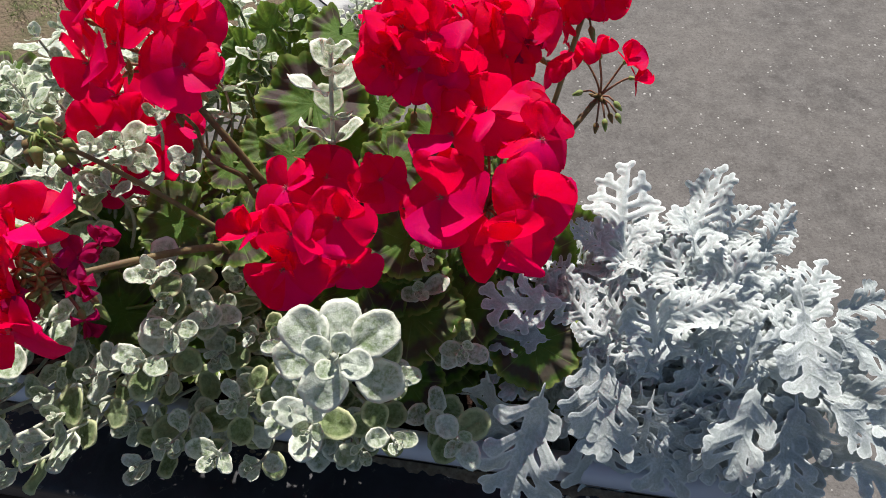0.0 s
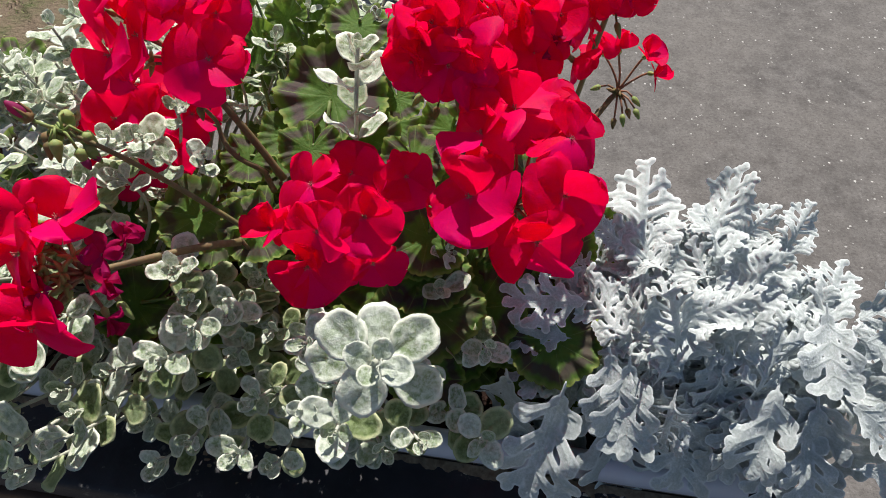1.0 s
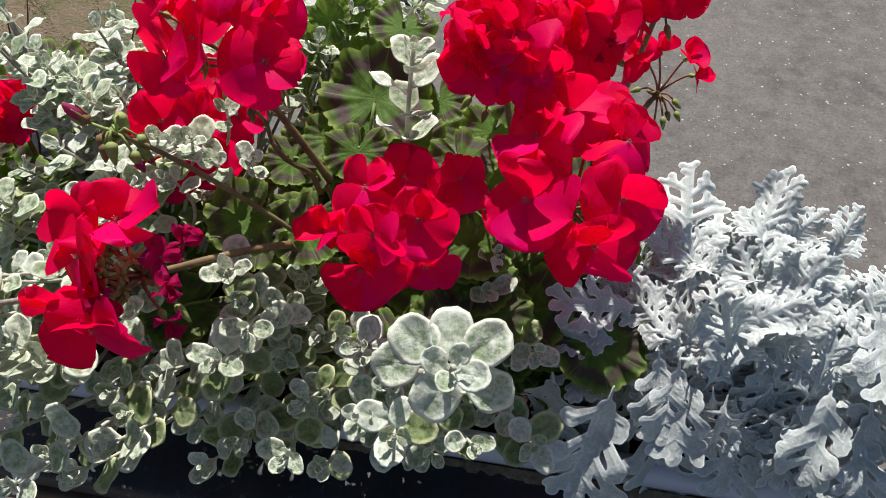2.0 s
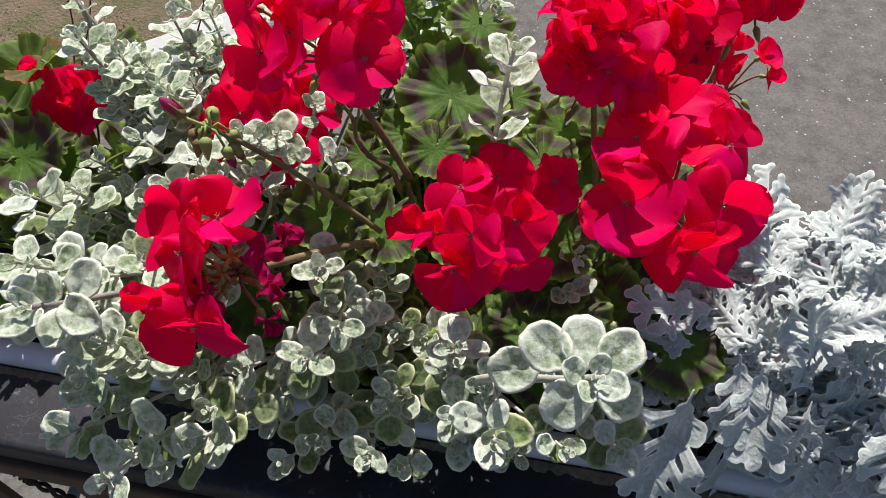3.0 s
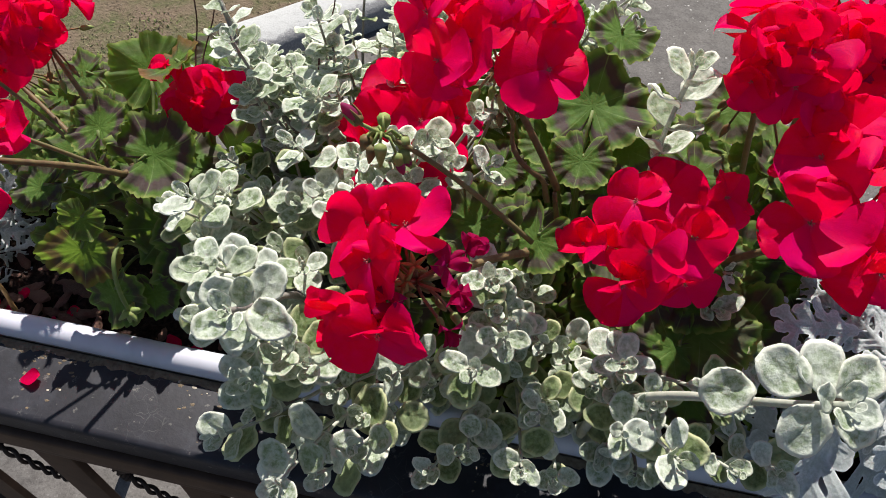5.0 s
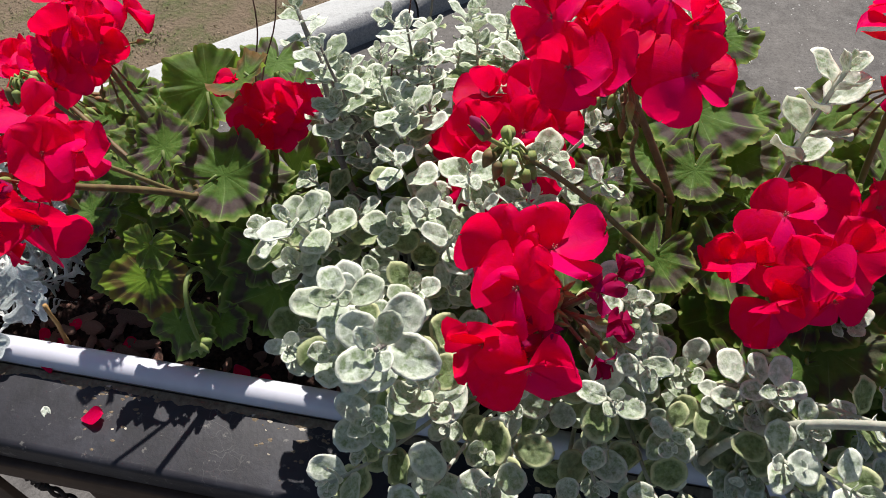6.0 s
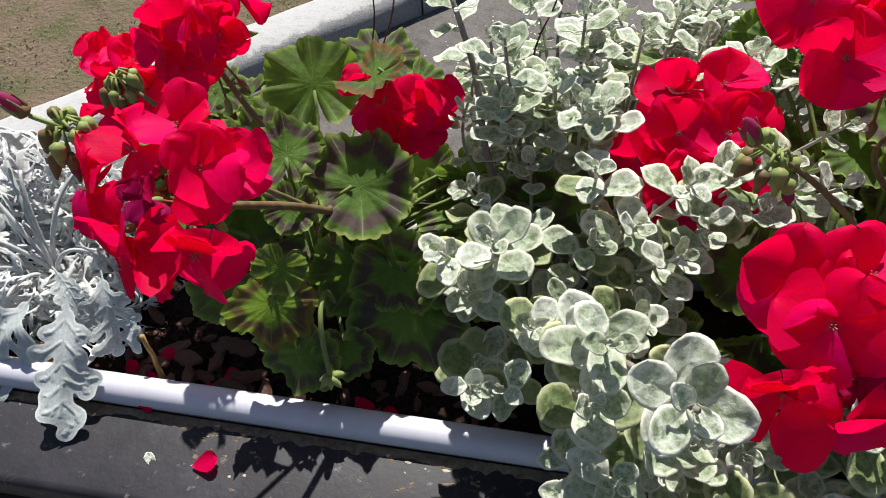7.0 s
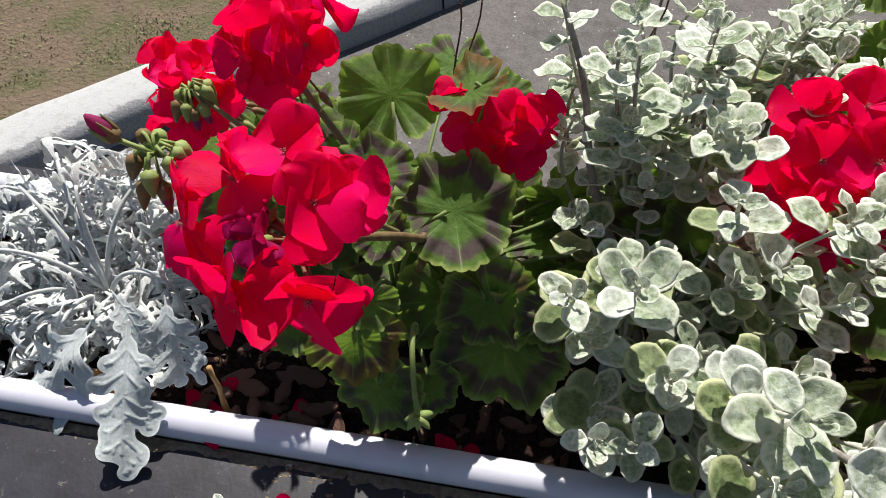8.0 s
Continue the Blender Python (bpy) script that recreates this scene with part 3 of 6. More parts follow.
def lawn():
    bm = bmesh.new()
    n = 40
    vs = []
    for j in range(n + 1):
        v = 0.172 + 120 * (j / n) ** 3
        vs.append([bm.verts.new(kerb_pose(60 * (2 * i / n - 1) ** 3, v, -0.385 + 0.02 * noise.noise((i * 0.7, j * 0.9, 3.0)))) for i in range(n + 1)])
    for j in range(n):
        for i in range(n):
            bm.faces.new((vs[j][i], vs[j][i + 1], vs[j + 1][i + 1], vs[j + 1][i]))
    return bm


tagged(part("lawn", lawn(), LAWN), "patchy sun-dried lawn behind the kerb", "lawn", kind="structure")


def blades(spots, name, mat, low, high, seed):
    """Blades of grass, each folded once, at the spots (x, y) on the lawn."""
    rnd = random.Random(seed)
    verts, faces = [], []
    for x, y in spots:
        p = Vector((x, y, -0.388))
        a, h, w = rnd.uniform(0, 6.28), rnd.uniform(low, high), rnd.uniform(0.0014, 0.0030)
        lean = Vector((rnd.uniform(-1, 1), rnd.uniform(-1, 1), 0)) * h * 1.4
        s = Vector((math.cos(a), math.sin(a), 0)) * w
        k = len(verts)
        verts += [p - s, p + s, p + s * 0.7 + lean * 0.4 + Vector((0, 0, h * 0.6)), p - s * 0.7 + lean * 0.4 + Vector((0, 0, h * 0.6)), p + lean + Vector((0, 0, h))]
        faces += [(k, k + 1, k + 2, k + 3), (k + 3, k + 2, k + 4)]
    me = bpy.data.meshes.new("grass")
    me.from_pydata(verts, [], faces)
    me.materials.append(mat)
    return new(name, me)


rnd = random.Random(5)
dry = []
while len(dry) < 9000:
    q = kerb_pose(rnd.uniform(-1.3, 1.6), 0.18 + 1.7 * rnd.random() ** 1.3, 0)
    dry.append((q.x, q.y))
tufts = [(-1.82, 1.775, 0.045), (-1.727, 1.955, 0.055), (-1.68, 1.98, 0.04), (-2.22, 2.0, 0.07), (-2.11, 1.83, 0.05), (-2.02, 2.27, 0.10), (-2.12, 2.35, 0.10), (-1.95, 2.36, 0.09)]
for _ in range(2):
    q = kerb_pose(rnd.uniform(-1.3, 1.6), 0.45 + 1.5 * rnd.random(), 0)
    tufts.append((q.x, q.y, rnd.uniform(0.02, 0.07)))
green = []
for x, y, r in tufts:
    green += [(x + rnd.gauss(0, r), y + rnd.gauss(0, r)) for _ in range(int(1900 * r))]
green = [g for g in green if (Vector(g) - K0).dot(KN) > 0.185]
tagged(blades(dry, "dry_grass", GRASS_DRY, 0.004, 0.011, 5), "short straw-coloured dry grass", "grass", kind="stuff")
tagged(blades(green, "grass_tufts", GRASS_GREEN, 0.006, 0.014, 6), "green tufts of grass among dry lawn", "grass", kind="stuff")


def chips(count, seed):
    rnd = random.Random(seed)
    bm = bmesh.new()
    for _ in range(count):
        p = Vector((rnd.uniform(-1.5, 2.2), rnd.uniform(0.5, 3.6), GROUND))
        if (Vector((p.x, p.y)) - K0).dot(KN) > -0.02:
            continue
        r = rnd.uniform(0.0018, 0.0045)
        vs = [bm.verts.new(p + Vector((r * rnd.uniform(0.7, 1.3) * math.cos(k * 1.2566), r * rnd.uniform(0.7, 1.3) * math.sin(k * 1.2566), 0))) for k in range(5)]
        top = bm.verts.new(p + Vector((rnd.uniform(-0.3, 0.3) * r, 0, r * rnd.uniform(0.4, 0.8))))
        for k in range(5):
            bm.faces.new((vs[k], vs[(k + 1) % 5], top))
    return bm


tagged(part("stone_chips", chips(2000, 8), PEBBLE), "pale loose stone chips on the asphalt", "gravel", kind="stuff")

# ---- planter ----
X0, X1, Y0, Y1 = -1.02, 0.205, 0.279, 0.462


def trough():
    ob = thing("flower_trough", Vector((-0.4, 0.37, 0.36)), "long plastic flower trough with a rounded lilac-white rim", "planter")
    base = ob.location.copy()
    r = 0.011

    def rail(a, b):
        bm = bmesh.new()
        n = 24
        pts = [a.lerp(b, i / n) + Vector((0, 0, 0.0012 * noise.noise((i * 0.5, a.y * 9, 0)))) - base for i in range(n + 1)]
        tube(bm, pts, r, r, 14)
        return bm

    zc = 0.567
    for a, b, n in (((X0, Y0), (X1, Y0), "front_rim"), ((X0, Y1), (X1, Y1), "back_rim"), ((X0, Y0), (X0, Y1), "end_rim"), ((X1, Y0), (X1, Y1), "end_rim")):
        part(n, rail(Vector((*a, zc)), Vector((*b, zc))), RIM, ob)
    for x0, x1, y0, y1, n in ((X0, X1, Y0 - 0.004, Y0 + 0.004, "front_wall"), (X0, X1, Y1 - 0.004, Y1 + 0.004, "back_wall"), (X0 - 0.004, X0 + 0.004, Y0 + 0.004, Y1 - 0.004, "end_wall"), (X1 - 0.004, X1 + 0.004, Y0 + 0.004, Y1 - 0.004, "end_wall")):
        bm = bmesh.new()
        box(bm, x0 - base.x, x1 - base.x, y0 - base.y, y1 - base.y, 0.362 - base.z, 0.561 - base.z)
        part(n, bm, DUSTY if n == "front_wall" else RIM, ob, "lilac wall below the rim, brown with dust" if n == "front_wall" else "", smooth=False)
    bm = bmesh.new()
    box(bm, X0 - base.x, X1 - base.x, 0.2692 - base.y, 0.2745 - base.y, 0.5600 - base.z, 0.5660 - base.z, 0.001)
    part("rim_skirt", bm, DUSTY, ob, "dusty brown lower edge of the rim")
    bm = bmesh.new()
    box(bm, X0 - base.x, X1 - base.x, Y0 - base.y, Y1 - base.y, 0.358 - base.z, 0.366 - base.z)
    part("bottom", bm, RIM, ob, smooth=False)
    return ob


trough()


def soil_height(x, y):
    rise = max(0.0, math.sin(math.pi * (y - Y0) / (Y1 - Y0))) ** 0.6
    return 0.534 + 0.016 * rise + 0.009 * noise.noise((x * 42, y * 42, 2.0)) + 0.005 * noise.noise((x * 110, y * 110, 5.0))


def soil():
    bm = bmesh.new()
    nx, ny = 220, 36
    xs = [X0 + 0.005 + (X1 - X0 - 0.01) * i / nx for i in range(nx + 1)]
    ys = [Y0 + 0.005 + (Y1 - Y0 - 0.01) * j / ny for j in range(ny + 1)]
    vs = [[bm.verts.new((x, y, soil_height(x, y))) for x in xs] for y in ys]
    for j in range(ny):
        for i in range(nx):
            bm.faces.new((vs[j][i], vs[j][i + 1], vs[j + 1][i + 1], vs[j + 1][i]))
    return bm


tagged(part("soil", soil(), SOIL), "dark crumbly potting soil with bark in the trough", "soil", kind="stuff")


def case():
    ob = thing("trough_stand", Vector((-0.4, 0.37, GROUND)), "dark-painted weathered wooden case on a rusty iron frame", "planter stand")
    b = ob.location

    def slab(name, x0, x1, y0, y1, z0, z1, bev, mat=BOARD, label=""):
        bm = bmesh.new()
        box(bm, x0 - b.x, x1 - b.x, y0 - b.y, y1 - b.y, z0 - b.z, z1 - b.z, bev)
        return part(name, bm, mat, ob, label)

    slab("front_ledge", X0 - 0.06, X1 + 0.03, 0.203, 0.2685, 0.529, 0.5590, 0.006, BOARD, "charcoal-painted ledge board, chipped and dusty")
    slab("ledge_lip", X0 - 0.06, X1 + 0.03, 0.198, 0.214, 0.502, 0.5265, 0.004, BROWN_PAINT, "dark brown bar under the ledge")
    slab("upper_rail", X0 - 0.06, X1 + 0.03, 0.206, 0.220, 0.468, 0.492, 0.004, BROWN_PAINT)
    slab("back_ledge", X0 - 0.06, X1 + 0.03, 0.474, 0.494, 0.529, 0.5590, 0.004)
    slab("front_board", X0 - 0.02, X1 + 0.01, 0.250, 0.268, 0.350, 0.526, 0.003)
    slab("back_board", X0 - 0.02, X1 + 0.01, 0.474, 0.492, 0.350, 0.521, 0.003)
    slab("end_board", X0 - 0.04, X0 - 0.022, 0.270, 0.472, 0.350, 0.548, 0.003)
    slab("end_board", X1 + 0.012, X1 + 0.03, 0.270, 0.472, 0.350, 0.548, 0.003)
    slab("base_board", X0 - 0.02, X1 + 0.01, 0.270, 0.472, 0.336, 0.348, 0.003)
    for x in (X0 + 0.02, X1 - 0.05):
        for y in (0.20, 0.462):
            slab("leg", x, x + 0.028, y, y + 0.026, GROUND, 0.466 if y < 0.3 else 0.510, 0.003, IRON)
    slab("lower_rail", X0 + 0.05, X1 - 0.052, 0.204, 0.218, 0.200, 0.224, 0.004, IRON)

    for k in range(8):
        x = -1.035 + k * 0.150
        slab("slat", x, x + 0.040, 0.210, 0.218, 0.226, 0.466, 0.0015, BROWN_PAINT)

    def twisted(a, c, turns, r, name):
        """Two iron strands wound round each other."""
        a, c = Vector(a), Vector(c)
        ax = (c - a).normalized()
        s1 = ax.orthogonal().normalized()
        s2 = ax.cross(s1)
        bm = bmesh.new()
        n = turns * 10
        sag = Vector((0, 0, -0.02))
        for half in (0, math.pi):
            pts = []
            for i in range(n + 1):
                t = i / n
                w = t * turns * math.tau + half
                pts.append(a.lerp(c, t) + sag * math.sin(math.pi * t) + (s1 * math.cos(w) + s2 * math.sin(w)) * r - b)
            tube(bm, pts, r * 0.8, r * 0.8, 6)
        part(name, bm, IRON, ob, "twisted black iron strand")

    for k in range(7):
        x = -0.982 + k * 0.150
        twisted((x, 0.226, 0.467), (x + 0.010, 0.226, 0.385), 4, 0.0028, "twisted_rod")
        twisted((x + 0.010, 0.226, 0.385), (x + 0.085, 0.226, 0.330), 4, 0.0028, "twisted_rod")
        bm = bmesh.new()
        tube(bm, [Vector((x + 0.006, 0.228, 0.400)) - b, Vector((x + 0.030, 0.224, 0.425)) - b, Vector((x + 0.060, 0.222, 0.446)) - b], 0.0052, 0.0048, 8)
        part("pin", bm, IRON, ob)
    return ob


case()


# ---- flowers ----
class Plant:
    def __init__(self, name, base, label, category, group):
        self.ob = thing(name, Vector(base), label, category, group)
        self.base = Vector(base)

    def local(self, pts):
        return [p - self.base for p in pts]


def umbel(plant, centre, axis, radius, count, root, seed, spread=1.9, size=0.043, old=0.0, stem=STEM_OLIVE, buds=4, half=0.1, label="", faces=()):
    """A ball of flowers on its stalk: short stalks fan out from the centre, each with a flower that faces outwards."""
    rnd = random.Random(seed)
    centre, axis, root = Vector(centre), Vector(axis).normalized(), Vector(root)
    bm = bmesh.new()
    hub = centre - axis * radius * 0.45
    out = hub - root
    pts = bezier(root, root + out * 0.33 + Vector((0, 0, 0.06 * out.length)), hub - out * 0.28 - axis * out.length * 0.08, hub, 12)
    tube(bm, plant.local(pts), 0.0026, 0.0020, 7, 0, 0.06)
    h = hub - plant.base
    for k in range(7):
        d = (Quaternion_axis(axis, k * 0.9) @ (axis.orthogonal() * 0.9 - axis * rnd.uniform(0.2, 0.9))).normalized()
        blob(bm, h, d, 0.009, 0.0022, 2, 5, 3)
    places = []
    side = axis.orthogonal().normalized()
    up = axis.cross(side)
    for d in faces:
        d = Vector(d).normalized()
        places.append((d, centre + d * (radius * 0.92 - 0.008)))
    for k in range(count):
        if faces and k >= count - len(faces):
            break
        th = spread * math.sqrt((k + 0.4) / count)
        ph = k * 2.39996 + seed
        th += rnd.uniform(-0.12, 0.12)
        ph += rnd.uniform(-0.25, 0.25)
        d = axis * math.cos(th) + (side * math.cos(ph) + up * math.sin(ph)) * math.sin(th)
        if faces and max(d.dot(Vector(q).normalized()) for q in faces) > 0.72:
            continue
        places.append((d, hub + axis * radius * 0.45 + d * radius * rnd.uniform(0.72, 1.02) - d * 0.010))
    for d, p in places:
        mid = hub.lerp(p, 0.5) + axis * 0.004
        tube(bm, plant.local([hub, mid, p]), 0.0009, 0.0008, 5, 1)
        blob(bm, p - d * 0.007 - plant.base, d, 0.008, 0.0021, 1, 6, 3)
    for k in range(buds):
        d = (axis * rnd.uniform(-0.7, 0.2) + side * rnd.uniform(-1, 1) + up * rnd.uniform(-1, 1)).normalized()
        p = hub + d * radius * rnd.uniform(0.5, 0.85) - Vector((0, 0, 0.006))
        tube(bm, plant.local([hub, hub.lerp(p, 0.6) + Vector((0, 0, 0.004)), p]), 0.0009, 0.0008, 5, 2)
        blob(bm, p - plant.base, (d + Vector((0, 0, -0.6))), 0.013, 0.0026, rnd.choice((1, 2)), 6, 4)
    head = part("flower_head", bm, [stem, BUD_GREEN, BRACT], plant.ob, label)
    for i, (d, p) in enumerate(places):
        u = rnd.random()
        if u < old:
            me, s = rnd.choice(FLORETS_OLD), size * 0.55
        elif u < old + half:
            me, s = rnd.choice(HALF_FLORETS), size * 0.85
        else:
            me, s = FLORETS[rnd.randrange(len(FLORETS))], size * rnd.uniform(0.9, 1.12)
        n = d + Vector((rnd.uniform(-0.25, 0.25), rnd.uniform(-0.25, 0.25), rnd.uniform(-0.1, 0.3)))
        piece("floret", me, frame_of(p, n, side + up * rnd.uniform(-1, 1), s), head, plant.base)
    return head


def Quaternion_axis(axis, angle):
    return Matrix.Rotation(angle, 3, axis)


def bud_head(plant, centre, root, seed, count=9, label="", opening=True):
    rnd = random.Random(seed)
    centre, root = Vector(centre), Vector(root)
    bm = bmesh.new()
    d = centre - root
    pts = bezier(root, root + d * 0.3 + Vector((0, 0, 0.05 * d.length)), centre - d * 0.3 + Vector((0, 0, 0.012)), centre, 12)
    tube(bm, plant.local(pts), 0.0019, 0.0015, 7)
    head = part("bud_head", bm, STEM_OLIVE, plant.ob, label)
    c = centre - plant.base
    for k in range(count):
        bm = bmesh.new()
        a = k * 2.4
        tip = c + Vector((math.cos(a) * 0.0095, math.sin(a) * 0.0095, rnd.uniform(-0.012, 0.006)))
        tube(bm, [c, c.lerp(tip, 0.5) + Vector((0, 0, 0.005)), tip], 0.0009, 0.0009, 5, 0)
        axis = Vector((math.cos(a) * 0.4, math.sin(a) * 0.4, -1))
        blob(bm, tip, axis, rnd.uniform(0.012, 0.017), rnd.uniform(0.0034, 0.0044), 2 if k % 3 == 1 else 0, 8, 6, 0.45)
        if k % 5 == 0:
            blob(bm, tip + axis.normalized() * 0.006, axis, 0.009, 0.0030, 1, 7, 4)
        part("bud", bm, [BUD_GREEN, PETAL_OLD, BRACT], head)
    if opening:
        bm = bmesh.new()
        tip, way = c + Vector((-0.012, -0.004, 0.010)), Vector((-0.5, -0.1, 0.8)).normalized()
        tube(bm, [c, c.lerp(tip, 0.5), tip], 0.0013, 0.0013, 5, 1)
        blob(bm, tip, way, 0.009, 0.0042, 2, 9, 6)
        blob(bm, tip + way * 0.003, way, 0.014, 0.0040, 0, 10, 7, 0.75)
        for k in range(5):
            out = Matrix.Rotation(k * 1.257, 3, way) @ way.orthogonal().normalized()
            blob(bm, tip + way * 0.002 + out * 0.0030, way + out * 0.12, 0.011, 0.0014, 1 if k % 2 else 2, 5, 5, 0.5)
        part("opening_bud", bm, [PETAL_OLD, BUD_GREEN, BRACT], head, "dark red opening bud")
    return head


def geranium_leaf(plant, centre, normal, along, width, root, seed, label="", blade=None, lean=0.55):
    """A round scalloped leaf on its stalk. along: from the stalk towards the tip of the blade."""
    rnd = random.Random(seed)
    centre, normal, along, root = Vector(centre), Vector(normal).normalized(), Vector(along).normalized(), Vector(root)
    normal = Vector((normal.x, lean * normal.y, normal.z)).normalized()
    along = (along - normal * along.dot(normal)).normalized()
    start = centre - along * width * 0.36
    bm = bmesh.new()
    d = start - root
    pts = bezier(root, root + Vector((0, 0, 0.5 * d.length)), start - normal * 0.02 - along * 0.012, start + along * width * 0.28 - normal * (0.0015 + 0.05 * width), 9)
    tube(bm, plant.local(pts), 0.0019, 0.0013, 6)
    stalk = part("leaf", bm, STEM_GREEN, plant.ob, label)
    piece("leaf_blade", blade or ZONED_LEAVES[seed % len(ZONED_LEAVES)], frame_of(start - along * width * 0.14, normal, along, width), stalk, plant.base)


def shoot(plant, tip, root, heading, size, nodes, seed, gap=0.0125, flare=0.9, twig=False, stem_r=0.0016, sunny=1.0, leaves=None, rosette=False, ageing=0.22):
    """A woolly shoot: a stem with crossed pairs of round leaves that grow larger away from its tip."""
    rnd = random.Random(seed)
    tip, root, heading = Vector(tip), Vector(root), Vector(heading).normalized()
    d = tip - root
    pts = bezier(root, root + Vector((0, 0, 0.35 * d.length)) + d * 0.1, tip - heading * d.length * 0.38, tip, 16)
    bm = bmesh.new()
    tube(bm, plant.local(pts), stem_r * 1.35, stem_r * 0.6, 6, 0, 0.05)
    stem = part("shoot", bm, STEM_GREY if twig else STEM_WOOL, plant.ob)
    dense = bezier(root, root + Vector((0, 0, 0.35 * d.length)) + d * 0.1, tip - heading * d.length * 0.38, tip, 60)
    length = [0.0]
    for a, b in zip(dense[::-1], dense[::-1][1:]):
        length.append(length[-1] + (b - a).length)
    turn = rnd.uniform(0, 3.14)
    dist = 0.0
    for n in range(nodes):
        i = 0
        while i < 59 and length[i] < dist:
            i += 1
        p = dense[60 - i]
        ax = (dense[60 - i] - dense[max(0, 59 - i)])
        ax = ax.normalized() if ax.length > 1e-9 else heading
        s0 = ax.orthogonal().normalized()
        s1 = ax.cross(s0)
        grow = (0.30, 0.56, 0.84, 1.0)[min(n, 3)]
        spread = (0.25, 0.75, 1.08, 1.22, 1.3)[min(n, 4)] * flare
        if rosette:
            grow, spread = ((0.28, 0.2), (0.42, 0.5), (0.60, 0.95), (1.0, 1.25), (1.0, 1.4), (1.0, 1.5))[min(n, 5)]
        for half in (0, 1):
            if n > 3 and rnd.random() < 0.12:
                continue
            a = turn + n * (1.05 if rosette else 1.62) + half * math.pi + rnd.uniform(-0.3, 0.3)
            out = s0 * math.cos(a) + s1 * math.sin(a)
            tilt = spread + rnd.uniform(-0.18, 0.18)
            along = out * math.sin(tilt) + ax * math.cos(tilt)
            normal = ax * math.sin(tilt) - out * math.cos(tilt)
            if n > 0:
                normal = normal + SUN_DIR * sunny * (0.1 if n == 1 else 0.5)
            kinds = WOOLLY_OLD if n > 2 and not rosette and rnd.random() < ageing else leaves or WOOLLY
            piece("leaf", kinds[rnd.randrange(len(kinds))], frame_of(p + out * stem_r * 0.6, normal, along, size * grow * rnd.uniform(0.85, 1.15)), stem, plant.base)
        dist += gap * (0.22, 0.45, 0.80, 1.25)[min(n, 3)] * rnd.uniform(0.85, 1.2)
    return stem


def main_stem(plant, a, b, r=0.0037, mat=STEM_BROWN, name="main_stem"):
    """A knobbly upright stem with leaf scars."""
    a, b = Vector(a), Vector(b)
    d = b - a
    bm = bmesh.new()
    n = 18
    pts = [a + d * (i / n) + Vector((0.006 * math.sin(i * 0.5), 0.004 * math.sin(i * 0.7), 0)) * math.sin(math.pi * i / n) for i in range(n + 1)]
    tube(bm, plant.local(pts), r, r * 0.45, 8, 0, 0.07)
    for k in range(3, n, 4):
        blob(bm, pts[k] - plant.base, Vector((math.cos(k * 2.0), math.sin(k * 2.0), 0.3)), r * 1.7, r * 0.55, 0, 6, 3)
    part(name, bm, mat, plant.ob)


# ---- geraniums ----
def facing(u, v):
    """A direction u to the side and v upwards of the slope that the flower heads turn to the path."""
    w = math.sqrt(max(0.0, 1 - u * u - v * v))
    return Vector((u, 0.71 * v - 0.70 * w, 0.70 * v + 0.71 * w))


